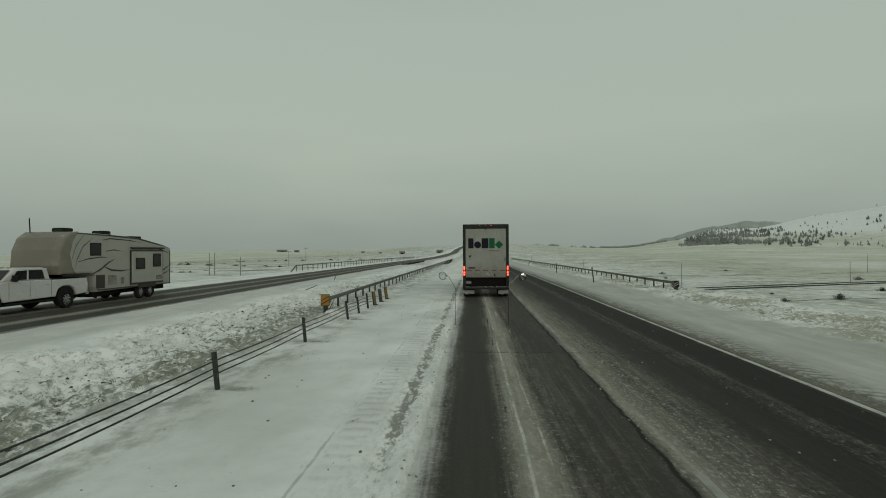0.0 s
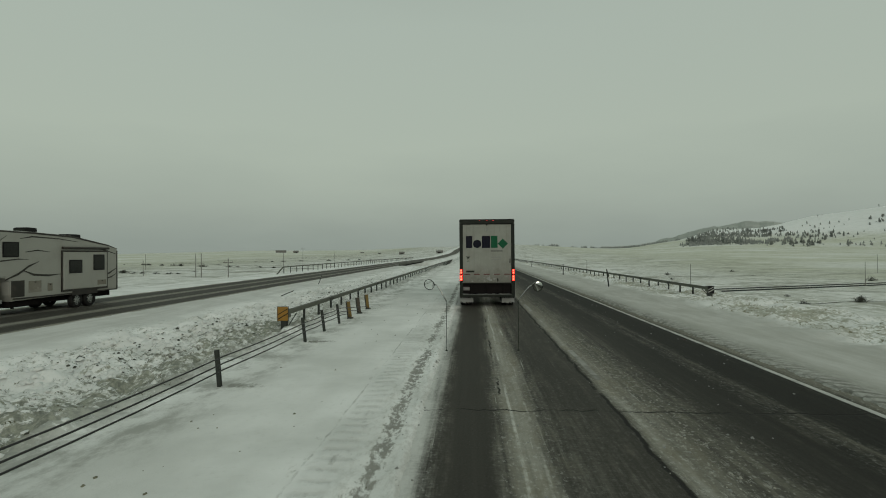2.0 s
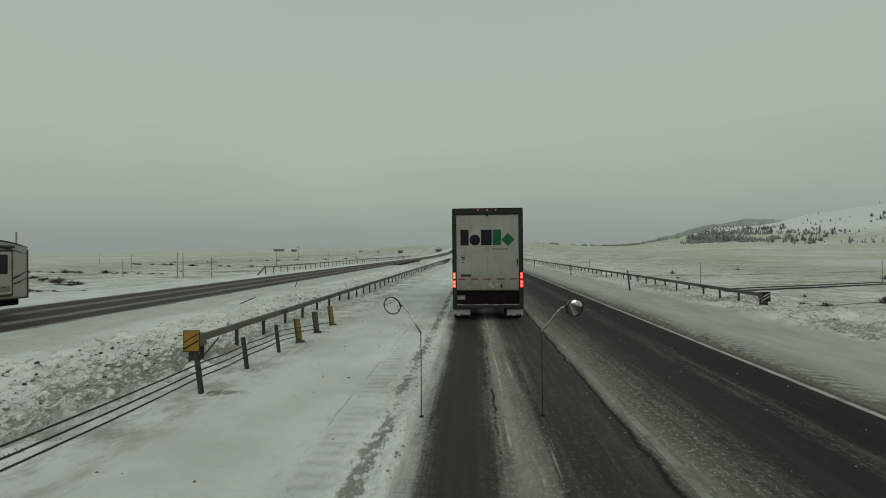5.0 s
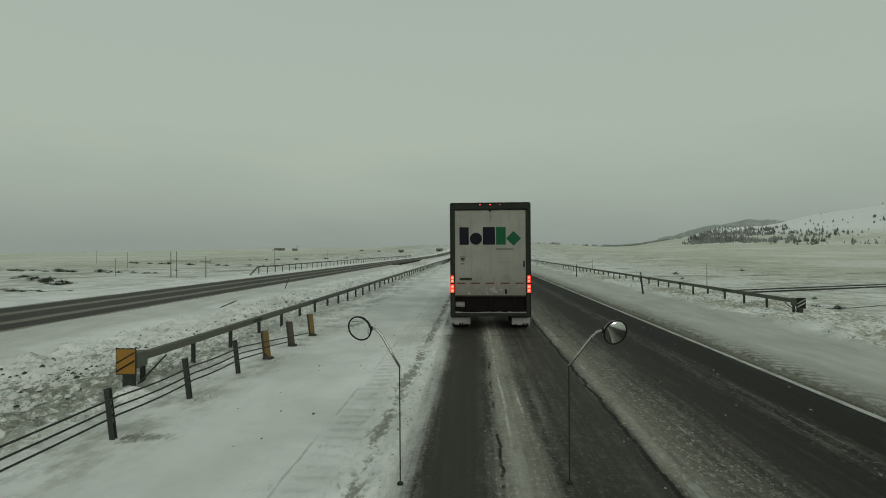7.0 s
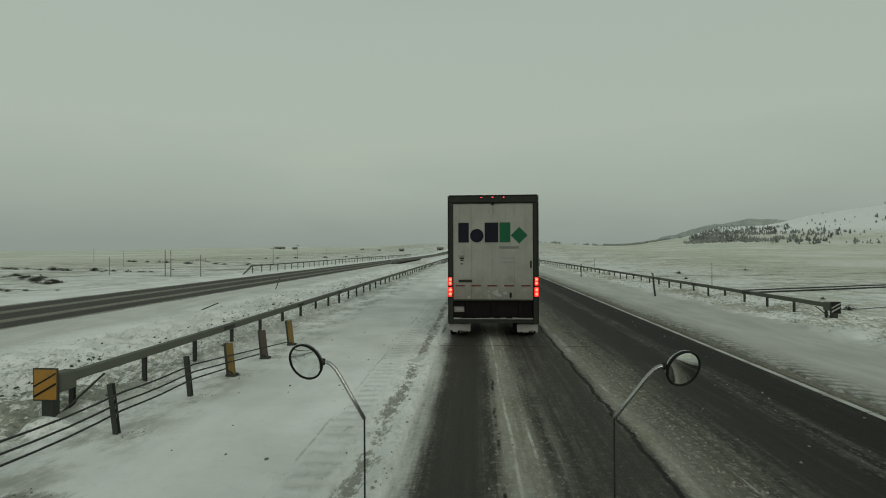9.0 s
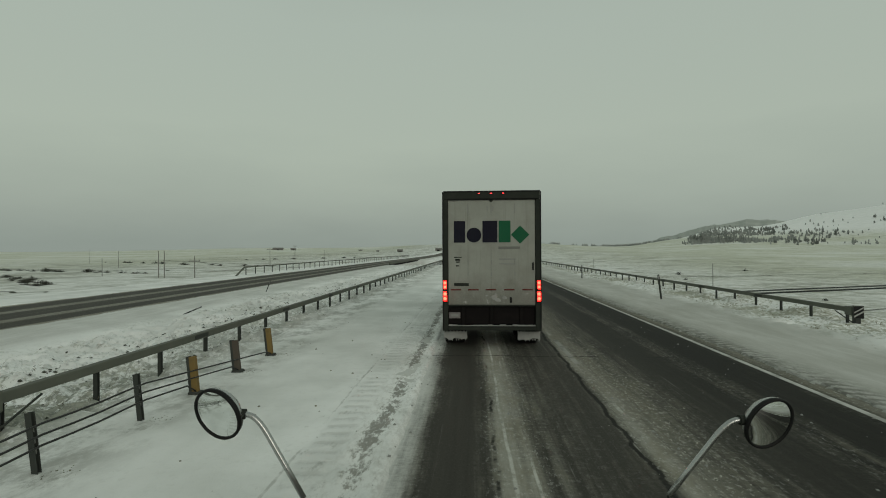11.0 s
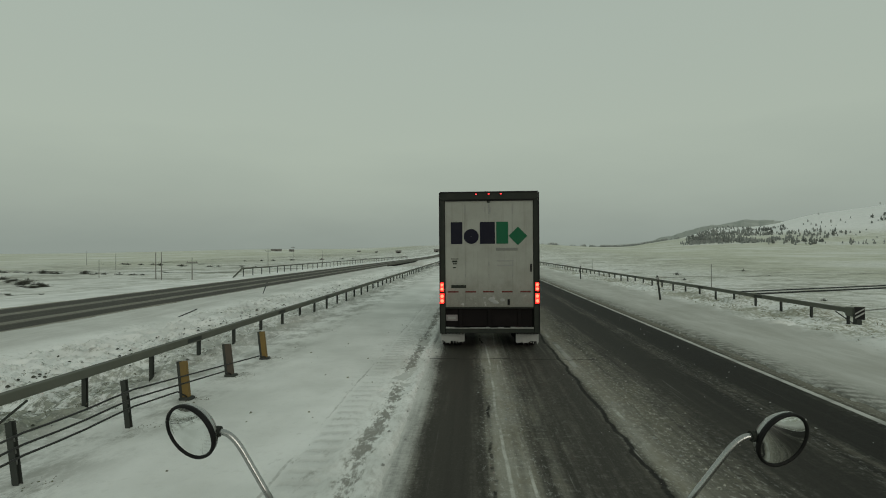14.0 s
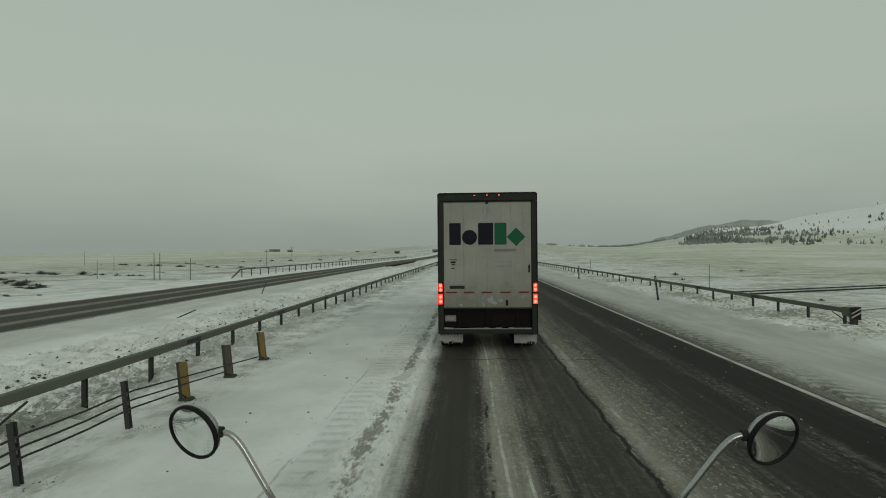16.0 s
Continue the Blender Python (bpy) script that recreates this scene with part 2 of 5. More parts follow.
    c = m.mix(m.math("MULTIPLY", m.math("MULTIPLY", m.ramp(m.math("MULTIPLY_ADD", torn, 1.4, m.math("SUBTRACT", -0.2, wave)), 0.5, 1.5), strip), 0.32), c, (0.40, 0.40, 0.37))
    comb = m.math("SINE", m.math("MULTIPLY_ADD", torn, 1.8, m.math("MULTIPLY", m.math("MULTIPLY_ADD", x, 0.45, y), 20.6)))
    comb_at = m.math("MULTIPLY", m.math("MULTIPLY", m.ramp(x, 6.55, 6.7), m.ramp(x, 7.25, 7.0)), m.ramp(gate, 0.40, 0.55, 0.15, 1.0))
    c = m.mix(m.math("MULTIPLY", m.math("MULTIPLY", m.ramp(comb, -0.1, 0.6), comb_at), 0.5), c, (0.11, 0.11, 0.095))
    brim = m.math("MULTIPLY", m.ramp(m.math("MULTIPLY_ADD", torn, 0.5, x), -0.70, -0.50), m.ramp(x, 0.4, 0.0))
    c = m.mix(m.math("MULTIPLY", brim, 0.6), c, (0.42, 0.42, 0.39))
    m.colour(c)
    h = m.math("ADD", m.math("MULTIPLY", m.math("MULTIPLY", wave, strip), 0.55), m.math("MULTIPLY_ADD", fine, 0.7, m.math("MULTIPLY", grain, 0.25)))
    m.bump(h, 0.55, 0.05)
    return m.m


def road_surface(name, lo, hi, profile, cracks, pale=()):
    """Wet asphalt with slush between the wheel tracks. profile: (x, amount of slush, in M_ROAD also painted sheen)."""
    m = Mat(name)
    x, y, z = m.xyz()
    wob = m.math("MULTIPLY_ADD", m.noise(0.35, 3, 0.5, stretch=(0.3, 1, 1)), 0.30, -0.15)
    xx = m.math("ADD", x, wob)
    mr = m.n("ShaderNodeMapRange")
    m.l(xx, mr.inputs[0])
    mr.inputs[1].default_value, mr.inputs[2].default_value = lo, hi
    r = m.t.nodes.new("ShaderNodeValToRGB")
    m.l(mr.outputs[0], r.inputs[0])
    els = r.color_ramp.elements
    pts = [((px - lo) / (hi - lo), a) for px, a in profile]
    els[0].position, els[0].color = pts[0][0], (pts[0][1],) * 3 + (1,)
    els[1].position, els[1].color = pts[-1][0], (pts[-1][1],) * 3 + (1,)
    for p, a in pts[1:-1]:
        e = els.new(p)
        e.color = (a, a, a, 1)
    streak = m.noise(2.2, 3.5, 0.65, stretch=(3.2, 0.07, 1))
    clump = m.noise(1.6, 8, 0.75, stretch=(1.6, 0.55, 1))
    crumb = m.noise(11.0, 6, 0.8, stretch=(1, 0.6, 1))
    t1 = m.math("MULTIPLY_ADD", streak, 0.42, m.math("MULTIPLY", clump, 0.48))
    tread = m.noise(15.0, 3, 0.6, stretch=(0.45, 1.5, 1))
    t1 = m.math("MULTIPLY_ADD", crumb, 0.25, m.math("MULTIPLY_ADD", tread, 0.16, m.math("ADD", t1, -0.08)))
    s = m.math("ADD", r.outputs[0], m.math("MULTIPLY_ADD", t1, 1.5, -0.86))
    s = m.ramp(s, 0.20, 0.84)
    grain = m.noise(90.0, 3, 0.7)
    asphalt = m.mix(m.ramp(streak, 0.3, 0.7), (0.014, 0.0134, 0.0113), (0.026, 0.0252, 0.0213))
    asphalt = m.mix(m.math("MULTIPLY", m.ramp(grain, 0.5, 0.75), 0.22), asphalt, (0.055, 0.056, 0.051))
    stone = m.noise(30.0, 4, 0.75)
    film = m.math("MULTIPLY", m.ramp(x, 5.6, 2.4, 0.0, 1.0), m.ramp(streak, 0.25, 0.8, 0.65, 1.0))
    asphalt = m.mix(film, asphalt, (0.066, 0.063, 0.054))
    asphalt = m.mix(m.math("MULTIPLY", m.ramp(stone, 0.55, 0.72, 0.0, 0.5), m.ramp(x, 4.6, 2.6, 0.35, 1.0)), asphalt, (0.12, 0.12, 0.108))
    asphalt = m.mix(m.ramp(stone, 0.44, 0.30, 0.0, 0.6), asphalt, (0.016, 0.016, 0.015))
    slush = m.mix(m.ramp(clump, 0.35, 0.7), (0.43, 0.425, 0.375), (0.24, 0.225, 0.175))
    sandy = m.ramp(x, 2.3, 3.0)
    slush = m.mix(m.math("MULTIPLY", m.ramp(x, -0.35, -0.75), m.ramp(x, -14.0, -13.0)), slush, (0.70, 0.71, 0.68))
    slush = m.mix(m.math("MULTIPLY", sandy, 0.62), slush, (0.20, 0.19, 0.152))
    c = m.mix(m.math("MULTIPLY", s, 0.88), asphalt, slush)
    thread = m.ramp(m.noise(3.0, 4, 0.65, stretch=(5.0, 0.13, 1)), 0.62, 0.72)
    thread = m.math("MULTIPLY", thread, m.ramp(m.noise(1.0, 5, 0.7, stretch=(3.0, 0.25, 1)), 0.42, 0.62))
    c = m.mix(m.math("MULTIPLY", thread, m.ramp(r.outputs[0], 0.05, 0.6, 0.05, 0.7)), c, (0.56, 0.565, 0.52))
    for lx, w, g in pale:
        sway = m.math("MULTIPLY_ADD", m.noise(0.25, 3, 0.5, stretch=(0.05, 1, 1), shift=(lx, 2, 0)), 0.22, -0.11)
        d = m.math("ABSOLUTE", m.math("SUBTRACT", m.math("ADD", x, sway), lx))
        k = m.math("MULTIPLY", m.ramp(d, w, w * 0.3), m.ramp(m.math("MULTIPLY_ADD", crumb, 0.5, m.noise(0.4, 4, 0.7, stretch=(0.05, 1, 1), shift=(lx * 5, 1, 0))), g, g + 0.25))
        c = m.mix(m.math("MULTIPLY", k, 0.75), c, (0.64, 0.645, 0.60))
    chunk = m.math("MULTIPLY", m.ramp(m.noise(16.0, 5, 0.75, stretch=(1, 0.55, 1)), 0.54, 0.62), m.ramp(r.outputs[0], 0.12, 0.55))
    c = m.mix(m.math("MULTIPLY", chunk, 0.42), c, (0.50, 0.505, 0.47))
    plates = m.math("MULTIPLY", m.ramp(m.noise(7.5, 6, 0.78, stretch=(1.1, 0.6, 1), shift=(4, 2, 0)), 0.56, 0.63), m.math("MULTIPLY", m.ramp(x, 2.15, 2.4), m.ramp(x, 3.7, 2.9)))
    c = m.mix(m.math("MULTIPLY", plates, 0.55), c, (0.46, 0.455, 0.41))
    flake = m.ramp(m.noise(6.5, 7, 0.85, stretch=(1, 0.6, 1)), 0.67, 0.71)
    c = m.mix(m.math("MULTIPLY", flake, 0.4), c, (0.45, 0.46, 0.43))
    dark = None
    for cx, width, gate in cracks:
        bend = m.math("MULTIPLY_ADD", m.noise(0.8, 7, 0.66, stretch=(0.05, 1, 1), shift=(cx, 0, 0)), 0.34, -0.17)
        d = m.math("ABSOLUTE", m.math("SUBTRACT", m.math("ADD", x, bend), cx))
        k = m.math("MULTIPLY", m.ramp(d, width, width * 0.35), m.ramp(m.noise(0.55, 5, 0.7, stretch=(0.05, 1, 1), shift=(cx * 3, 7, 0)), gate, gate + 0.08))
        dark = k if dark is None else m.math("MAXIMUM", dark, k)
    # transverse joints about every fifteen metres
    ty = m.math("ADD", y, m.math("MULTIPLY_ADD", m.noise(1.2, 5, 0.7, stretch=(1, 0.05, 1)), 0.6, -0.3))
    tj = m.math("ABSOLUTE", m.math("SUBTRACT", m.math("MODULO", m.math("ADD", ty, 301.0), 14.6), 7.0))
    dark = m.math("MAXIMUM", dark, m.math("MULTIPLY", m.ramp(tj, 0.035, 0.012), m.ramp(m.noise(0.8, 3), 0.42, 0.5)))
    c = m.mix(m.math("MULTIPLY", dark, 0.9), c, (0.018, 0.018, 0.017))
    m.colour(c)
    m.rough(m.math("MULTIPLY_ADD", s, 0.28, m.math("MULTIPLY_ADD", streak, 0.2, 0.60), clamp=True))
    m.b.inputs["Specular IOR Level"].default_value = 0.085
    h = m.math("MULTIPLY_ADD", s, 1.0, m.math("MULTIPLY", crumb, 0.5))
    h = m.math("SUBTRACT", h, dark)
    m.bump(m.math("MULTIPLY_ADD", grain, 0.22, h), 0.45, 0.015)
    return m.m


def lamp_glow(name, c, strength):
    m = Mat(name).put(Roughness=0.3)
    m.b.inputs["Base Color"].default_value = (*c, 1)
    m.b.inputs["Emission Color"].default_value = (*c, 1)
    m.b.inputs["Emission Strength"].default_value = strength
    return m.m


def glass(name, c, rough=0.05):
    m = Mat(name).put(Roughness=rough)
    m.b.inputs["Base Color"].default_value = (*c, 1)
    m.b.inputs["Specular IOR Level"].default_value = 0.35
    return m.m


M_SNOW = snow_ground()
# slush amounts near x 3.6 to 3.95 raised slightly to paint in wet sheen
M_ROAD = road_surface("wet_asphalt", -2.6, 10.0, [(-2.6, 0.9), (-0.90, 0.9), (-0.68, 0.60), (-0.42, 0.24), (-0.2, 0.10), (0.02, 0.10), (0.22, 0.20), (0.40, 0.46), (0.60, 0.76), (0.82, 0.68), (1.02, 0.42), (1.25, 0.28), (2.05, 0.22),
    (2.26, 0.24), (2.46, 0.72), (2.75, 0.58), (3.2, 0.46), (3.6, 0.32), (3.95, 0.17), (4.5, 0.16), (4.78, 0.36), (5.05, 0.34), (5.35, 0.12), (6.0, 0.12), (6.6, 0.7), (10.0, 0.98)],
    [(0.46, 0.030, 0.50), (2.27, 0.05, 0.36)],
    [(0.60, 0.032, 0.66), (0.86, 0.028, 0.70), (2.50, 0.05, 0.78)])
M_ROAD_W = road_surface("wet_asphalt_far_carriageway", -25.0, -14.5, [(-25.0, 1.3), (-22.2, 1.25), (-21.9, 0.3), (-21.5, 0.24), (-20.5, 0.22), (-20.1, 0.60), (-19.6, 0.56), (-19.3, 0.26), (-17.9, 0.22),
    (-17.55, 0.64), (-17.1, 0.56), (-16.8, 0.20), (-15.8, 0.24), (-15.4, 1.0), (-14.5, 1.3)], [(-18.0, 0.03, 0.6)])
M_FRONT = worn("wet_wheel_track", (0.028, 0.029, 0.027), 0.9, 0.0, 0.5, (0.09, 0.09, 0.085), 0.12, 0.05)
M_DITCH = worn("ditch_scrub", (0.10, 0.105, 0.085), 0.95, 0.0, 0.7, (0.42, 0.43, 0.38), 0.10, 0.05)
M_PAINT = worn("road_paint", (0.56, 0.565, 0.53), 0.8, grime=0.75, dirt=(0.14, 0.14, 0.125), scale=1.6, spec=0.1)
M_DASH = worn("worn_lane_paint", (0.36, 0.36, 0.33), 0.8, grime=0.9, dirt=(0.10, 0.10, 0.09), scale=1.8, spec=0.1)
M_GALV = worn("galvanised_steel", (0.17, 0.175, 0.16), 0.6, 0.25, 0.4, (0.30, 0.30, 0.27), 2.0)
M_POST = worn("dark_steel_post", (0.045, 0.05, 0.045), 0.7, 0.0, 0.4, (0.11, 0.11, 0.095), 4.0, 0.15)
M_RAIL = worn("weathered_rail", (0.115, 0.122, 0.10), 0.7, 0.0, 0.6, (0.18, 0.185, 0.155), 1.1, 0.15)
M_CABLE = worn("steel_cable", (0.035, 0.036, 0.034), 0.6, 0.3, 0.1, (0.1, 0.1, 0.1), 8.0)
M_YELLOW = worn("faded_yellow", (0.20, 0.135, 0.045), 0.7, 0.0, 0.75, (0.10, 0.085, 0.055), 4.0, 0.2)
M_AMBER = worn("amber_sheeting", (0.36, 0.19, 0.035), 0.5, 0.0, 0.65, (0.17, 0.11, 0.045), 5.0, 0.3)
M_BLACK = worn("black_paint", (0.013, 0.013, 0.013), 0.6, 0.0, 0.3, (0.04, 0.04, 0.037), 5.0, 0.12)
M_RUBBER = worn("tyre_rubber", (0.014, 0.014, 0.014), 0.9, 0.0, 0.5, (0.06, 0.06, 0.055), 5.0, 0.08)
# weathered wood, lightened further to paint haze onto the distant poles
M_WOOD = worn("weathered_hazed_pole", (0.20, 0.198, 0.18), 0.85, 0.0, 0.5, (0.20, 0.19, 0.17), 2.0)
M_CONC = worn("concrete", (0.26, 0.26, 0.24), 0.85, 0.0, 0.5, (0.12, 0.12, 0.11), 0.8)
M_TRAILER = worn("dirty_white_door", (0.315, 0.32, 0.285), 0.6, 0.0, 0.75, (0.185, 0.18, 0.155), 1.1, 0.15)
M_TDOOR = sprayed_door()
M_TFRAME = worn("grimy_steel_frame", (0.026, 0.030, 0.025), 0.7, 0.0, 0.5, (0.06, 0.06, 0.052), 2.5, 0.12)
M_TUNDER = worn("dark_underbody_and_bridge_shade", (0.011, 0.0095, 0.0095), 0.85, 0.0, 0.4, (0.030, 0.025, 0.024), 3.0, 0.06)
M_FLAP = worn("snowy_white_flap", (0.33, 0.335, 0.32), 0.7, 0.0, 0.7, (0.19, 0.19, 0.175), 4.0)
M_NAVY = worn("navy_vinyl", (0.010, 0.010, 0.020), 0.6, 0.0, 0.2, (0.05, 0.05, 0.05), 3.0, 0.12)
M_GREEN = worn("green_vinyl", (0.012, 0.105, 0.050), 0.6, 0.0, 0.25, (0.06, 0.11, 0.07), 3.0, 0.12)
M_GREY = worn("grey_vinyl", (0.26, 0.265, 0.25), 0.6, 0.0, 0.4, (0.36, 0.36, 0.33), 4.0)
M_TAPE = worn("red_tape", (0.11, 0.015, 0.012), 0.4, 0.0, 0.4, (0.14, 0.08, 0.07), 6.0)
M_PLATE = worn("number_plate", (0.22, 0.20, 0.20), 0.5, 0.0, 0.4, (0.12, 0.10, 0.10), 8.0)
M_RED = lamp_glow("red_lamp", (1.0, 0.02, 0.015), 3.0)
M_REDHOT = lamp_glow("red_lamp_core", (1.0, 0.10, 0.05), 4.5)
M_REDDIM = lamp_glow("red_marker", (1.0, 0.05, 0.05), 2.2)
M_HEAD = lamp_glow("headlamp_lit", (1.0, 0.90, 0.70), 3.5)
M_WHITE = worn("white_car_paint", (0.54, 0.55, 0.54), 0.3, 0.0, 0.35, (0.36, 0.36, 0.33), 1.5, 0.5)
M_GLASSD = glass("dark_glass", (0.010, 0.011, 0.011), 0.12)
M_CHROME = worn("dull_chrome", (0.42, 0.43, 0.42), 0.28, 0.9, 0.25, (0.2, 0.2, 0.19), 5.0)
M_RVBODY = worn("greige_fibreglass", (0.33, 0.335, 0.30), 0.5, 0.0, 0.4, (0.24, 0.235, 0.205), 0.9)
M_RVCAP = worn("tan_front_cap", (0.19, 0.175, 0.14), 0.24, 0.0, 0.6, (0.34, 0.33, 0.29), 0.6)
M_RVTRIM = worn("dark_brown_graphic", (0.028, 0.025, 0.021), 0.5, 0.0, 0.3, (0.14, 0.12, 0.10), 3.0)
# needle green greyed and paled: distance haze in the colour, plus snow patches
M_NEEDLE_HAZE = worn("hazed_pine_needles", (0.27, 0.288, 0.27), 0.95, 0.0, 0.9, (0.48, 0.495, 0.48), 0.2, 0.05)
M_BARK = worn("pine_bark", (0.08, 0.065, 0.05), 0.9, 0.0, 0.3, (0.15, 0.14, 0.12), 2.0)
M_STRAW = worn("dead_grass", (0.15, 0.15, 0.105), 0.9, 0.0, 0.6, (0.30, 0.29, 0.21), 1.5)
M_HAY = worn("pale_dead_grass", (0.27, 0.26, 0.18), 0.9, 0.0, 0.6, (0.42, 0.41, 0.32), 1.5, 0.1)
M_SAGE = worn("sagebrush", (0.055, 0.058, 0.045), 0.9, 0.0, 0.5, (0.17, 0.17, 0.14), 2.0)
# ridge forest lightened to grey, distance haze mixed into the colour
M_RIDGE_HAZE = worn("hazed_forest_slope", (0.36, 0.385, 0.355), 0.95, 0.0, 0.95, (0.52, 0.545, 0.51), 0.007)
M_CLOD = worn("snow_clod", (0.76, 0.78, 0.76), 0.9, 0.0, 0.3, (0.55, 0.55, 0.52), 6.0, 0.1)
M_SLUSH = worn("crumbled_slush", (0.40, 0.39, 0.34), 0.8, 0.0, 0.7, (0.22, 0.21, 0.175), 6.0, 0.15)
M_BARN = worn("dark_barn_boards", (0.17, 0.165, 0.15), 0.8, 0.0, 0.4, (0.2, 0.2, 0.18), 0.7)


def mirror_mat():
    m = Mat("convex_mirror").put(Roughness=0.03, Metallic=1.0)
    m.b.inputs["Base Color"].default_value = (0.86, 0.88, 0.87, 1)
    return m.m


M_MIRROR = mirror_mat()


# ---------------------------------------------------------------- small builders
def part(name, bm, material, parent, label=""):
    me = bpy.data.meshes.new(name)
    bm.to_mesh(me)
    bm.free()
    me.materials.append(material)
    ob = new(name, me)
    ob.parent = parent
    if label:
        ob["label"] = label
    return ob


def thing(name, m, label, category, group="", kind=""):
    ob = new(name)
    ob.empty_display_size = 0.2
    ob.matrix_basis = m
    return tagged(ob, label, category, group, kind)


def box(bm, lo, hi, bevel=0.0, seg=1):
    lo, hi = Vector(lo), Vector(hi)
    c, s = (lo + hi) / 2, hi - lo
    g = bmesh.ops.create_cube(bm, size=1.0, matrix=Matrix.Translation(c) @ Matrix.Diagonal((*s, 1)))
    if bevel:
        es = {e for v in g["verts"] for e in v.link_edges}
        bmesh.ops.bevel(bm, geom=list(es), offset=bevel, segments=seg, affect="EDGES", profile=0.6)
    return bm


def rod(bm, a, b, r, seg=10, r2=None, caps=True):
    a, b = Vector(a), Vector(b)
    d = b - a
    q = d.to_track_quat("Z", "Y").to_matrix().to_4x4()
    bmesh.ops.create_cone(bm, cap_ends=caps, segments=seg, radius1=r, radius2=r if r2 is None else r2, depth=d.length, matrix=Matrix.Translation((a + b) / 2) @ q)
    return bm


def extrude(bm, profile, x0, x1, bevel=0.0):
    """A solid from a side profile of (y, z) points between x0 and x1."""
    a = [bm.verts.new((x0, y, z)) for y, z in profile]
    b = [bm.verts.new((x1, y, z)) for y, z in profile]
    n = len(profile)
    fs = [bm.faces.new(a), bm.faces.new(b[::-1])]
    for i in range(n):
        fs.append(bm.faces.new((a[i], b[i], b[(i + 1) % n], a[(i + 1) % n])))
    bmesh.ops.recalc_face_normals(bm, faces=fs)
    if bevel:
        es = [e for f in fs[:2] for e in f.edges]
        bmesh.ops.bevel(bm, geom=es, offset=bevel, segments=2, affect="EDGES", profile=0.6)
    return bm


def tube(name, pts, r, material, parent, label="", seg=6):
    """A bent tube through points, as one mesh."""
    bm = bmesh.new()
    rings = []
    pts = [Vector(p) for p in pts]
    for i, p in enumerate(pts):
        d = (pts[min(i + 1, len(pts) - 1)] - pts[max(i - 1, 0)]).normalized()
        q = d.to_track_quat("Z", "Y")
        rings.append([bm.verts.new(p + q @ Vector((r * math.cos(2 * math.pi * k / seg), r * math.sin(2 * math.pi * k / seg), 0))) for k in range(seg)])
    for a, b in zip(rings, rings[1:]):
        for k in range(seg):
            f = bm.faces.new((a[k], a[(k + 1) % seg], b[(k + 1) % seg], b[k]))
            f.smooth = True
    bm.faces.new(rings[0][::-1])
    bm.faces.new(rings[-1])
    return part(name, bm, material, parent, label)


def smooth01(v):
    v = np.clip(v, 0, 1)
    return v * v * (3 - 2 * v)


def value_noise(x, y, seed=0):
    xi, yi = np.floor(x), np.floor(y)
    fx, fy = x - xi, y - yi
    fx, fy = fx * fx * (3 - 2 * fx), fy * fy * (3 - 2 * fy)

    def h(a, b):
        v = np.sin(a * 127.1 + b * 311.7 + seed * 74.7) * 43758.5453
        return v - np.floor(v)

    return (h(xi, yi) * (1 - fx) + h(xi + 1, yi) * fx) * (1 - fy) + (h(xi, yi + 1) * (1 - fx) + h(xi + 1, yi + 1) * fx) * fy


def fbm(x, y, octaves=4, seed=0):
    t, a, s = 0.0, 0.5, 0.0
    for i in range(octaves):
        t = t + a * value_noise(x * 2 ** i, y * 2 ** i, seed + i)
        s, a = s + a, a * 0.5
    return t / s


# ---------------------------------------------------------------- the lie of the land
def land(x, y):
    """Height of the open land, without the fine relief beside the road."""
    x, y = np.asarray(x, float), np.asarray(y, float)
    yy = y - 8.0
    r, az = np.hypot(x, yy), np.degrees(np.arctan2(x, yy))
    front = smooth01((np.abs(az) < 110) * 1.0)
    z = -1.6 * smooth01((-25.5 - x) / 12) - 6.0 * smooth01((x - 13.9) / 17)
    near_axis = np.exp(-((az + 3) / 9.0) ** 2)
    rise = np.where(az > 0, 21.0 + 4 * np.sin(az * 0.3), 10.5 + 2.0 * np.sin(az * 0.21)) + 12 * near_axis
    rise = rise * (1 - 0.55 * smooth01((-az - 30) / 15) * (az < 0))
    z = z + rise * smooth01((r - 170) / 1300) * front
    z = z + 3.5 * (fbm(x / 160, y / 160, 4, 3) - 0.5) * smooth01((r - 140) / 300)
    hill = 14 * smooth01((az - 16) / 6) + 22 * smooth01((az - 22) / 3.5) + 32 * smooth01((az - 28.6) / 5.0) + 24 * smooth01((az - 33) / 9)
    hill = hill * smooth01((115 - az) / 20) * (az > 0)
    bumpy = 1 + 0.30 * (fbm(x / 110, y / 110, 5, 9) - 0.5)
    z = z + hill * smooth01((r - 900) / 520) * bumpy
    return z


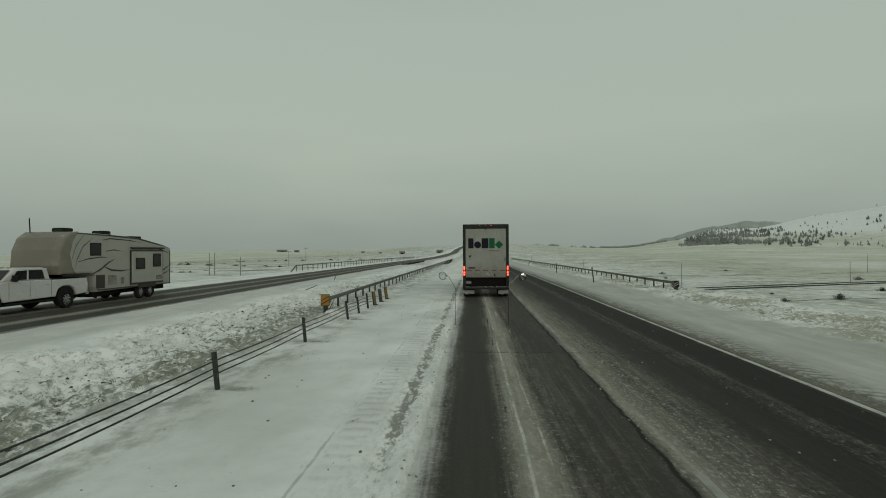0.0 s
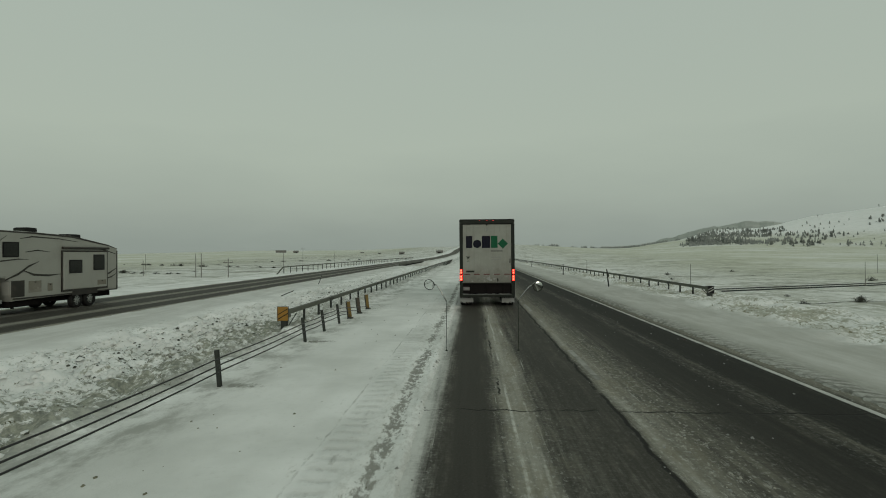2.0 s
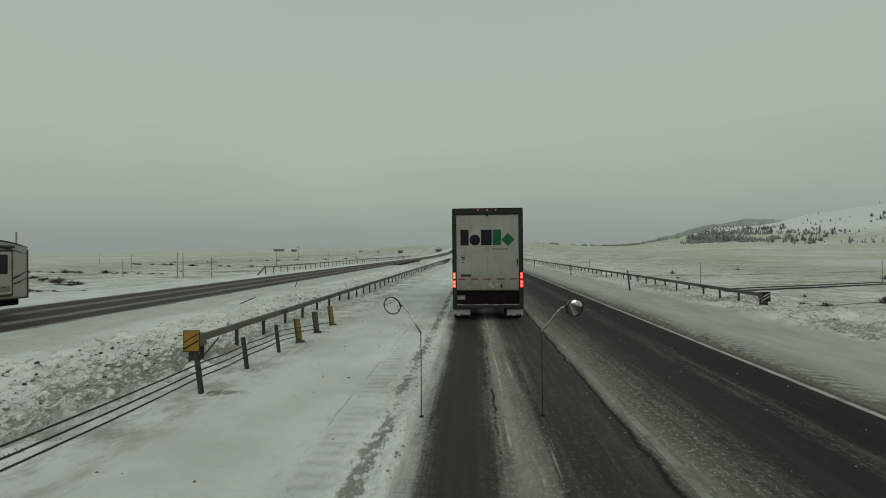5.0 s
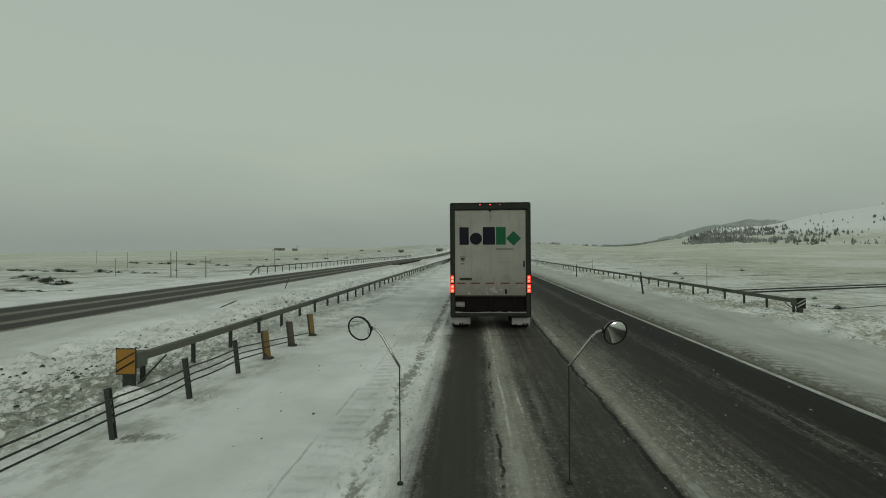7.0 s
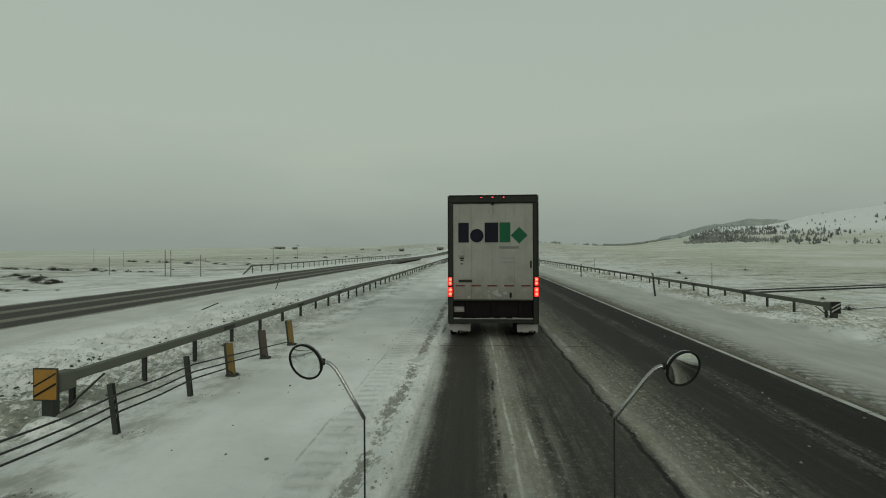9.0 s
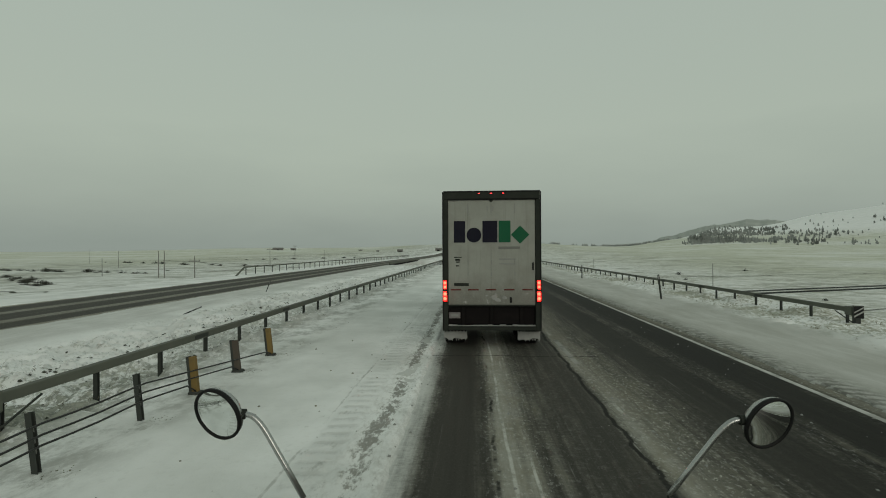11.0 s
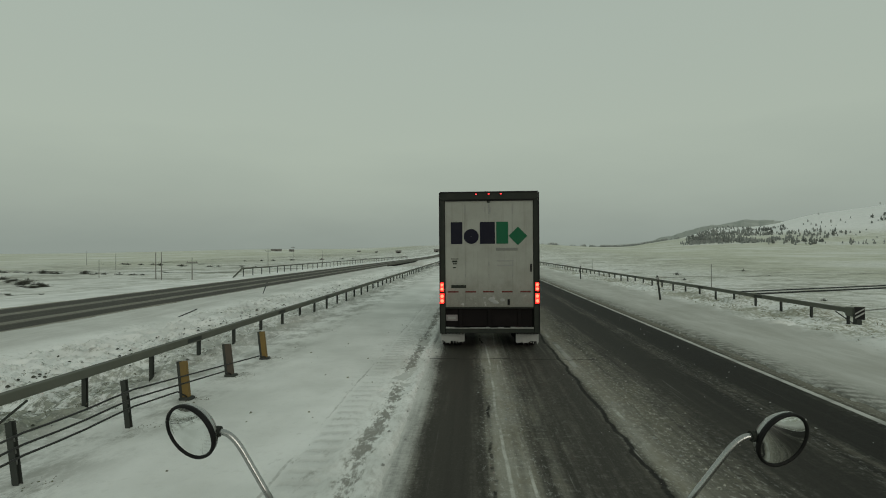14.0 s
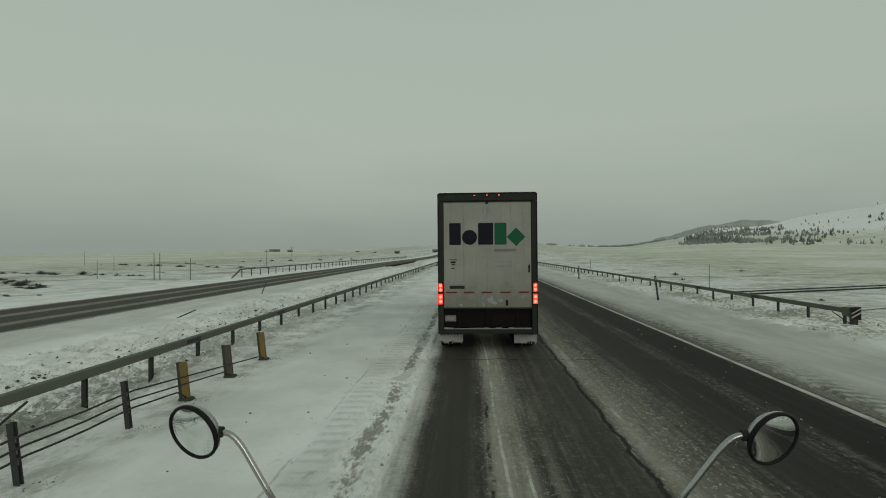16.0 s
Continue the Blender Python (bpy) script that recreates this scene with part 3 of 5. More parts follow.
def fine_relief(x, y):
    """Snow relief beside the road, cut down where the asphalt lies bare."""
    near = smooth01((260 - y) / 120) * smooth01((40 - np.abs(x + 4)) / 15)
    z = 0.035 + 0.05 * (fbm(x * 0.9, y * 0.5, 4, 1) - 0.5)
    lumps = smooth01((x + 12.8) / 1.6) * smooth01((-5.1 - x) / 1.2)
    ditch = smooth01((x + 15) / 3.5) * smooth01((-5.2 - x) / 3.0)
    z = z + lumps * (0.44 * (fbm(x * 1.5, y * 1.5, 5, 21) - 0.42) + 0.30 * (value_noise(x * 3.4, y * 3.4, 5) - 0.5) + 0.10 * (value_noise(x * 6.6, y * 6.6, 15) - 0.5)) - 0.20 * ditch
    verge = smooth01((x - 9.2) / 1.5) * smooth01((30 - x) / 8)
    z = z + verge * (0.40 * (fbm(x * 0.9, y * 0.9, 4, 31) - 0.42) + 0.17 * (value_noise(x * 3.2, y * 3.2, 6) - 0.5))
    # wheel rut and rumble strip edge on the inner shoulder, where asphalt shows
    n1, n2 = fbm(y * 0.45, x * 0.5, 5, 41), fbm(y * 0.8, x * 0.6 + 4, 5, 47)
    rough = fbm(x * 6.0, y * 3.2, 4, 71) - 0.5
    ragged = 0.16 * (fbm(x * 2.0, y * 1.6, 4, 55) - 0.5)
    rut = np.exp(-((x + 1.17 + 0.10 * (n2 - 0.5) + ragged) / 0.15) ** 2)
    z = z - rut * (0.02 + 0.03 * rough)
    z = z + (0.03 + 0.08 * smooth01((x + 1.7) / 0.3)) * rough * smooth01((x + 2.2) / 0.2) * smooth01((-0.8 - x) / 0.15)
    line = np.exp(-((x + 2.03 + 0.06 * (n2 - 0.5) + ragged * 0.4) / 0.06) ** 2)
    z = z - line * 0.012
    z = z + 0.03 * np.exp(-((x + 0.93) / 0.10) ** 2) * n2
    # edges of the cleared lanes
    e = 0.16 * (fbm(x * 1.2, y * 1.1, 5, 61) - 0.5)
    teeth = fbm(x * 9.0 + y * 5.2, y * 7.6 - x * 4.0, 3, 65) - 0.5
    cut_e = smooth01((x + 0.88 + 0.3 * e + 0.08 * teeth) / 0.20) * smooth01((6.72 + 0.8 * e + 0.35 * teeth - x) / 0.14)
    cut_w = smooth01((x + 22.5 + 2 * e) / 0.5) * smooth01((-15.15 + 2 * e - x) / 0.5)
    flat = np.maximum(cut_e, cut_w)
    z = z * near * (1 - flat) + 0.03 * (1 - near) * (1 - flat) - 0.10 * flat
    # the gap between the two bridges
    gap = smooth01((x + 14.6) / 0.6) * smooth01((-5.6 - x) / 0.6) * smooth01((y - 106) / 3) * smooth01((150 - y) / 3)
    return z - 5.0 * gap


def spaced(*runs):
    out = []
    for a, b, step in runs:
        out += list(np.arange(a, b, step))
    return out


def grown(start, end, step, k):
    out, v = [], start
    while abs(v) < abs(end):
        out.append(v)
        v += step if end > start else -step
        step *= k
    return out + [end]


GX = sorted(set(np.round(grown(-25.0, -4400, 0.8, 1.16) + spaced((-25, -22.9, 0.5), (-22.9, -22.1, 0.12), (-22, -15.6, 1.6), (-15.6, -14.4, 0.12), (-14.4, -5, 0.17), (-5, -2.3, 0.3), (-2.3, -0.6, 0.05), (-0.6, 6.2, 1.4),
                                                           (6.2, 7.6, 0.06), (7.6, 9, 0.3), (9, 15, 0.2)) + grown(15.0, 4400, 0.4, 1.11), 3)))
GY = sorted(set(np.round(grown(-6, -4400, 2.0, 1.25) + spaced((-6, 3, 1.0), (3, 34, 0.11), (34, 60, 0.25)) + grown(60.0, 260, 0.35, 1.025) + grown(266.0, 4700, 8.0, 1.045), 3)))


def sheet(name, xs, ys, zf, material, label, category):
    X, Y = np.meshgrid(np.array(xs), np.array(ys))
    Z = zf(X, Y)
    nx, ny = len(xs), len(ys)
    verts = np.stack([X, Y, Z], -1).reshape(-1, 3)
    i = np.arange(nx - 1)[None, :] + nx * np.arange(ny - 1)[:, None]
    faces = np.stack([i, i + 1, i + nx + 1, i + nx], -1).reshape(-1, 4)
    me = bpy.data.meshes.new(name)
    me.from_pydata(verts.tolist(), [], faces.tolist())
    me.polygons.foreach_set("use_smooth", np.ones(len(me.polygons), bool))
    me.materials.append(material)
    return tagged(new(name, me), label, category, kind="structure")


ground = sheet("ground", GX, GY, lambda x, y: land(x, y) + fine_relief(x, y), M_SNOW, "snow-covered plain with dead grass showing through and low hills", "ground")
RY = [v for v in GY if -400 < v < 1500]
road = sheet("road", [-2.5, -1.2, 0.0, 2.0, 4.0, 6.0, 8.0], RY, lambda x, y: land(x, y), M_ROAD, "wet dark asphalt carriageway with streaks of slush", "road")
road_w = sheet("road_opposite", [-23.2, -21.0, -19.0, -17.0, -14.8], RY, lambda x, y: land(x, y), M_ROAD_W, "far carriageway with dark wheel tracks in snow", "road")


def gz(x, y):
    return float(land(x, y) + fine_relief(np.asarray(float(x)), np.asarray(float(y))))


def strip(name, p, q, width, material, label, lift=0.03, n=120, wave=0.0, category="road"):
    """A track laid on the land between two points."""
    p, q = Vector((*p, 0)), Vector((*q, 0))
    side = (q - p).normalized().cross(Vector((0, 0, 1))) * width / 2
    bm = bmesh.new()
    rows = []
    for i in range(n + 1):
        c = p.lerp(q, i / n) + side * wave * (float(fbm(np.array(i * 0.09), np.array(width), 3, 13)) - 0.5)
        rows.append([bm.verts.new((*(c + side * s).xy, gz(*(c + side * s).xy) + lift)) for s in (-1, -0.4, 0.4, 1)])
    for a, b in zip(rows, rows[1:]):
        for k in range(3):
            bm.faces.new((a[k], b[k], b[k + 1], a[k + 1]))
    return tagged(part(name, bm, material, None), label, category, kind="structure")


# lane markings
def marking(name, x, y0, y1, width, label, material, n=1):
    bm = bmesh.new()
    for k in range(n):
        a, b = y0 + (y1 - y0) * k / n, y0 + (y1 - y0) * (k + 1) / n
        w = width / 2
        box(bm, (x - w, a, 0.002 + land(x, a)), (x + w, b, 0.007 + land(x, a)))
    return tagged(part(name, bm, material, None), label, "road marking", kind="structure")


for y in (2.6, 14.6, 26.4, 38.6, 50.8, 63.0):
    marking("lane_dash", 2.5, y, y + 3.05, 0.12, "worn white dashed lane line half under slush", M_DASH)
for k in range(36):
    random.seed(k)
    marking("edge_line", 6.28, 2 + k * 4, 6 + k * 4 - random.choice((0.03, 0.03, 0.03, 0.4)), 0.115, "white edge line of the carriageway", M_PAINT)


# ---------------------------------------------------------------- far country
def far_ridge():
    """A wooded ridge behind the white hill, its colour paled to paint in haze."""
    az = np.linspace(6.5, 33, 90)
    top = np.interp(az, [6.5, 10, 13, 16, 19, 21, 23.5, 26, 28, 29.6, 33], [2, 5, 7, 9, 15, 25, 37, 45, 51, 51, 40]) / 886
    rr = np.linspace(3000, 4000, 9)
    A, Rr = np.meshgrid(np.radians(az), rr)
    T = np.interp(np.degrees(A), az, top)
    crest = 1 - ((Rr - 3500) / 520) ** 2
    Z = T * 3500 * np.cos(A) * np.clip(crest, -0.1, 1) + 26 * (fbm(np.degrees(A) * 1.6, Rr / 300, 5, 2) - 0.5) * np.clip(crest, 0, 1)
    verts = np.stack([Rr * np.sin(A), Rr * np.cos(A), Z], -1).reshape(-1, 3)
    n = len(az)
    faces = [(i + j * n, i + 1 + j * n, i + 1 + (j + 1) * n, i + (j + 1) * n) for j in range(len(rr) - 1) for i in range(n - 1)]
    me = bpy.data.meshes.new("backdrop_ridge")
    me.from_pydata(verts.tolist(), [], faces)
    me.materials.append(M_RIDGE_HAZE)
    tagged(new("backdrop_ridge", me), "wooded ridge far behind the snowy hill, paled by painted haze", "ridge", kind="structure")


far_ridge()

strip("side_road", (34, 106), (330, 226), 2.4, M_FRONT, "dark wheel track of a snowy side road in the valley", 0.06)
strip("side_road_track", (34, 111), (330, 231), 2.0, M_FRONT, "dark wheel track of a snowy side road in the valley", 0.06)


for p, q, w in (((-44, 64), (-90, 76), 0.5), ((-50, 120), (-130, 136), 0.9), ((-44, 140), (-160, 260), 1.0), ((-70, 300), (-30, 380), 2.0), ((-190, 210), (-100, 330), 1.6), ((-60, 70), (-150, 150), 0.7), ((-170, 330), (-60, 560), 2.4), ((-110, 118), (-190, 180), 1.2)):
    strip("field_ditch", p, q, w, M_DITCH, "dark scrubby ditch line across the snowy field", 0.05, wave=18.0 / w, category="ditch")
for p, q, w in (((44, 84), (150, 118), 0.45), ((40, 165), (200, 215), 0.8)):
    strip("field_ditch", p, q, w, M_DITCH, "dark scrubby ditch line across the snowy field", 0.05, wave=18.0 / w, category="ditch")


def pine(seed, h, w):
    """A conifer: trunk and a ragged crown of drooping boughs."""
    rnd = random.Random(seed)
    root = thing("pine_tree", pose(0, 0, 0), "pine on the snowy hillside, paled by painted haze", "tree", "pines on the hillside")
    part("trunk", rod(bmesh.new(), (0, 0, -0.6), (0, 0, h * 0.9), h * 0.022, 6, h * 0.006), M_BARK, root)
    bm = bmesh.new()
    tiers = 9
    for k in range(tiers):
        f = k / (tiers - 1)
        z, rad = h * (0.16 + 0.76 * f), w * (0.22 + 0.78 * math.sin(math.pi * (0.22 + 0.70 * f))) * rnd.uniform(0.7, 1.1)
        for b in range(8):
            a = 2 * math.pi * (b + rnd.random()) / 8
            reach = rad * rnd.uniform(0.55, 1.1)
            tip = Vector((math.cos(a) * reach, math.sin(a) * reach, z - reach * rnd.uniform(0.15, 0.5)))
            side = Vector((-math.sin(a), math.cos(a), 0)) * reach * rnd.uniform(0.28, 0.45)
            base = Vector((0, 0, z + h * 0.07))
            mid = base.lerp(tip, 0.6)
            v = [bm.verts.new(p) for p in (base, mid + side, tip, mid - side, mid + Vector((0, 0, -h * 0.06)))]
            bm.faces.new((v[0], v[1], v[2], v[3]))
            bm.faces.new((v[1], v[2], v[4]))
            bm.faces.new((v[2], v[3], v[4]))
    part("crown", bm, M_NEEDLE_HAZE, root)
    return root


pines = [pine(s, h, w) for s, h, w in ((1, 12.0, 3.7), (2, 9.5, 3.6), (3, 13.5, 3.8), (4, 7.5, 3.3))]
rnd = random.Random(11)
spots = []
tries = 0
while len(spots) < 298 and tries < 60000:
    tries += 1
    az, r = rnd.uniform(22.5, 42.0), rnd.uniform(930, 1400)
    x, y = r * math.sin(radians(az)), 8 + r * math.cos(radians(az))
    d = float(fbm(np.array(x / 75), np.array(y / 60), 3, 77))
    low = math.exp(-((r - (1075 + 45 * math.sin(az * 0.9))) / 130) ** 2)
    west = 1.5 if az < 30 else 0.8
    if (d - 0.47) * 5.0 * low * west > rnd.random():
        spots.append((x, y))
for i, (x, y) in enumerate(spots):
    m = pose(x, y, gz(x, y) - 0.3, rz=rnd.uniform(0, 360)) @ Matrix.Scale(rnd.choice((0.36, 0.44, 0.52, 0.62, 0.8)) * rnd.uniform(0.85, 1.15), 4)
    if i < 4:
        pines[i].matrix_basis = m
    else:
        c = copy_thing(pines[i % 4], m)
        c.matrix_basis = m


def far_woods(count, seed):
    """Smaller trees of the hillside woods, as one cover."""
    rnd = random.Random(seed)
    verts, faces = [], []
    made = tries = 0
    while made < count and tries < 80000:
        tries += 1
        az, r = (rnd.uniform(22.8, 31.5) if rnd.random() < 0.6 else rnd.uniform(22.0, 44.0)), rnd.uniform(930, 1500)
        x, y = r * math.sin(radians(az)), 8 + r * math.cos(radians(az))
        d = float(fbm(np.array(x / 60), np.array(y / 50), 3, 91))
        if rnd.random() < 0.16:
            az, r = rnd.uniform(7.0, 22.0), rnd.uniform(1330, 1520)
            x, y = r * math.sin(radians(az)), 8 + r * math.cos(radians(az))
            d = 0.9 if float(fbm(np.array(az * 0.9), np.array(r / 90), 2, 17)) > 0.52 else 0.0
        low = math.exp(-((r - 1075) / 130) ** 2) + (0.06 if az > 22 else 0.7)
        if (d - 0.46) * 4.5 * low < rnd.random():
            continue
        made += 1
        z, h = gz(x, y) - 0.3, rnd.uniform(3.4, 7.0)
        for t in range(4):
            zz, rad = z + h * (0.12 + 0.2 * t), h * (0.26, 0.30, 0.25, 0.16)[t] * rnd.uniform(0.8, 1.2)
            i = len(verts)
            verts.append((x, y, zz + h * 0.32))
            for k in range(6):
                a = 2 * math.pi * k / 6 + rnd.random()
                q = rad * rnd.uniform(0.6, 1.15)
                verts.append((x + q * math.cos(a), y + q * math.sin(a), zz - h * rnd.uniform(0.0, 0.06)))
            faces += [(i, i + 1 + k, i + 1 + (k + 1) % 6) for k in range(6)]
    me = bpy.data.meshes.new("far_woods")
    me.from_pydata(verts, [], faces)
    me.materials.append(M_NEEDLE_HAZE)
    tagged(new("far_woods", me), "scattered young pines over the far snowy slope, haze painted in", "woods", kind="stuff")


far_woods(1500, 23)


def shrub(seed, size, label, group, n=90):
    """A bare twiggy bush of many thin twigs and leaf clumps."""
    rnd = random.Random(seed)
    root = thing("shrub", pose(0, 0, 0), label, "shrub", group)
    bm = bmesh.new()
    for k in range(n):
        a, t = rnd.uniform(0, 2 * math.pi), rnd.uniform(0.05, 1.35)
        L_ = size * rnd.uniform(0.6, 1.05)
        d = Vector((math.cos(a) * math.sin(t), math.sin(a) * math.sin(t), math.cos(t) * 0.85))
        tip = d * L_
        s = d.orthogonal().normalized() * size * 0.012
        m1 = d * L_ * 0.5 + Vector((rnd.uniform(-1, 1), rnd.uniform(-1, 1), 0)) * size * 0.05
        v = [bm.verts.new(p) for p in (-s, s, m1 + s, tip, m1 - s)]
        bm.faces.new((v[0], v[1], v[2], v[4]))
        bm.faces.new((v[4], v[2], v[3]))
        for j in range(3):
            c = d * L_ * rnd.uniform(0.45, 1.0) + Vector((rnd.uniform(-1, 1), rnd.uniform(-1, 1), rnd.uniform(-1, 1))) * size * 0.10
            q = size * rnd.uniform(0.05, 0.10)
            w = [bm.verts.new(c + Vector((rnd.uniform(-q, q), rnd.uniform(-q, q), rnd.uniform(-q, q)))) for _ in range(3)]
            bm.faces.new(w)
    part("foliage", bm, M_SAGE, root)
    return root


bush = [shrub(5, 1.0, "dark bare sagebrush in the snow", "sagebrush in the valley"), shrub(6, 0.8, "dark bare sagebrush in the snow", "sagebrush in the valley", 70)]
places = [(47, 84, 1.5), (51.5, 86, 1.5), (63, 90, 1.8), (75, 92, 1.4), (40, 82, 0.6), (58, 101, 0.9), (84, 108, 1.4), (93, 112, 1.2), (46, 148, 1.3), (60, 160, 1.2), (110, 150, 1.8), (135, 170, 2.0), (70, 190, 1.6), (105, 215, 1.8)]
rnd = random.Random(4)
for (xa, ya), (xb, yb), n in (((-52, 74), (-80, 96), 20), ((-62, 108), (-118, 128), 22), ((-88, 82), (-120, 110), 12), ((-60, 150), (-150, 210), 16), ((-48, 62), (-62, 66), 5), ((-120, 260), (-60, 330), 10)):
    for k in range(n):
        f = min(1, max(0, (k + rnd.uniform(-0.8, 0.8)) / n))
        places.append((xa + (xb - xa) * f + rnd.uniform(-2, 2), ya + (yb - ya) * f + rnd.uniform(-1.5, 1.5), rnd.choice((0.5, 0.7, 0.9, 1.2)) * (1 + ya / 300)))
for i, (x, y, s) in enumerate(places):
    m = pose(x, y, gz(x, y) - 0.05, rz=rnd.uniform(0, 360)) @ Matrix.Diagonal((s * (1.0 if x > 0 else 1.5), s * 1.1, s * (0.85 if x > 0 else 0.62), 1))
    if i < 2:
        bush[i].matrix_basis = m
    else:
        copy_thing(bush[i % 2], m).matrix_basis = m


def barn(x, y, w, d, h, rz, label):
    root = thing("farm_building", pose(x, y, gz(x, y) - 0.6, rz=rz), label, "barn", "farm buildings on the horizon")
    bm = box(bmesh.new(), (-w / 2, -d / 2, 0), (w / 2, d / 2, h))
    part("wall", bm, M_BARN, root)
    bm = extrude(bmesh.new(), [(-d / 2 - 0.3, h), (0, h + d * 0.28), (d / 2 + 0.3, h)], -w / 2 - 0.3, w / 2 + 0.3)
    part("roof", bm, M_BARN, root)
    part("door", box(bmesh.new(), (-1.3, -d / 2 - 0.06, 0), (1.3, -d / 2 - 0.01, h * 0.75)), M_BLACK, root)
    return root


for x, y, w, d, h, rz in ((-74, 520, 5.5, 4, 2.3, 8), (-36, 540, 6.5, 4, 2.6, -5), (-290, 745, 15, 6, 2.6, 25), (-268, 748, 7, 5, 2.6, 12), (-160, 720, 5, 4, 1.2, 12), (-112, 600, 3, 3, 1.2, 0)):
    barn(x, y, w, d, h, rz, "small dark farm building far across the snowy plain")


# utility and fence poles
def pole(x, y, h, r, label, arm=True, lean=0.0, name="utility_pole"):
    root = thing(name, pose(x, y, gz(x, y) - 0.25, 0, lean, 0), label, "pole")
    part("shaft", rod(bmesh.new(), (0, 0, 0), (0, 0, h), r, 9, r * 0.7), M_WOOD, root)
    if arm:
        part("crossarm", box(bmesh.new(), (-0.9, -0.06, h - 0.75), (0.9, 0.06, h - 0.6), 0.01), M_WOOD, root)
        for s in (-0.75, 0.75, 0.0):
            part("insulator", rod(bmesh.new(), (s, 0, h - 0.6 if s else h), (s, 0, h - 0.38 if s else h + 0.2), 0.05, 7, 0.03), M_GALV, root)
    return root


pole(-39.0, 50.5, 6.4, 0.09, "tall bare wooden pole behind the far carriageway", False)
pole(-49.0, 92.0, 4.6, 0.085, "weathered wooden pole of a pair in the field", False)
pole(-50.6, 93.0, 4.6, 0.085, "weathered wooden pole of a pair in the field", False)
for x, y, h in ((-64, 98, 3.4), (-92, 140, 4.6), (-46, 168, 4.8), (-140, 190, 5.5)):
    pole(x, y, h, 0.06, "weathered fence pole in the snowy field", False)
for x, y, h in ((-62, 165, 5.6), (-85, 250, 7.5), (-44, 92, 3.6)):
    pole(x, y, h, 0.09, "weathered utility pole with a crossarm in the field")
for x, y, h in ((47, 116, 6.0), (92, 128, 6.0), (38, 175, 6.0), (30, 260, 6.5), (150, 200, 7.0)):
    pole(x, y, h, 0.075, "thin utility pole beside the side road", False)


def delineator(x, y, h, lean, label, w=0.045):
    root = thing("marker_post", pose(x, y, gz(x, y) - 0.1, lean * 0.3, lean, 8), label, "post", "marker posts on the verge")
    bm = bmesh.new()
    box(bm, (-w, -0.012, 0), (w, 0.0, h), 0.003)
    box(bm, (-w, -0.03, 0), (-w + 0.01, 0.0, h))
    box(bm, (w - 0.01, -0.03, 0), (w, 0.0, h))
    part("upright", bm, M_POST, root)
    part("reflector", box(bmesh.new(), (-w + 0.005, -0.022, h - 0.22), (w - 0.005, -0.013, h - 0.08), 0.003), M_GREY, root)


delineator(9.7, 41.0, 1.35, -6, "thin leaning steel marker post in the snow")
delineator(10.0, 61.0, 1.3, 0, "thin upright steel marker post in the snow")
delineator(10.1, 92.0, 1.3, 2, "thin upright steel marker post in the snow")
delineator(-13.4, 47.0, 0.9, 22, "thin bent steel marker post in the median", 0.025)
delineator(-12.6, 36.0, 1.3, 68, "knocked-over steel marker post lying in the median snow", 0.025)


# ---------------------------------------------------------------- guard rails
def guard_rail(x, y0, y1, label, gap=1.83, top=0.62, tall=0.155, wide=0.14, group=""):
    """A box-beam rail on thin steel posts; the beam in bolted lengths."""
    root = thing("guard_rail", pose(x, y0, 0), label, "guard rail", group)
    n = int((y1 - y0) / gap)
    side = -1 if x < 0 else 1
    me = None
    for k in range(n):
        yy = 0.5 + k * gap
        z0, zl = gz(x + side * 0.16, y0 + yy), float(land(x, y0 + yy))
        bm = bmesh.new()
        h = zl + top - tall * 0.35 - z0 + 0.1
        box(bm, (-0.04, -0.03, 0), (0.04, -0.024, h))
        box(bm, (-0.04, 0.024, 0), (0.04, 0.03, h))
        box(bm, (-0.004, -0.024, 0), (0.004, 0.024, h))
        post = part("post", bm, M_POST, root)
        post.location = (side * (wide / 2 + 0.045), yy, z0 - 0.1)
        if k % 3 == 0:
            b = part("bracket", box(bmesh.new(), (-0.05, -0.06, 0), (0.05, 0.06, 0.03), 0.005), M_POST, root)
            b.location = (side * wide / 2, yy, zl + top - tall - 0.03)
    step = 5.49
    k = 0
    while k * step < y1 - y0:
        a, b = k * step, min((k + 1) * step, y1 - y0)
        za, zb = float(land(x, y0 + a)), float(land(x, y0 + b))
        bm = box(bmesh.new(), (-wide / 2, 0, -tall), (wide / 2, b - a - 0.012, 0), 0.018, 2)
        beam = part("beam", bm, M_RAIL, root)
        beam.location = (0, a, za + top)
        beam.rotation_euler = (math.atan2(zb - za, b - a), 0, 0)
        sl = part("splice_plate", box(bmesh.new(), (-wide / 2 - 0.006, -0.30, -tall + 0.03), (wide / 2 + 0.006, 0.30, -0.03), 0.004), M_POST, root)
        sl.location = (0, b, zb + top)
        k += 1
    return root


RAIL_L = guard_rail(-6.45, 21.2, 160, "weathered box-beam guard rail on thin posts along the median", group="box-beam guard rails")
RAIL_R = guard_rail(12.7, 32.2, 170, "weathered box-beam guard rail on thin posts along the verge", group="box-beam guard rails")
RAIL_F = guard_rail(-24.6, 68.0, 210, "dark guard rail on thin posts beyond the far carriageway", gap=2.4, top=0.95, tall=0.14, group="box-beam guard rails")


part("turned_down_end", extrude(bmesh.new(), [(-2.6, -0.15), (-2.35, -0.15), (0.0, 0.82), (0.0, 0.95), (-0.08, 0.95)], -0.06, 0.06), M_RAIL, RAIL_F)


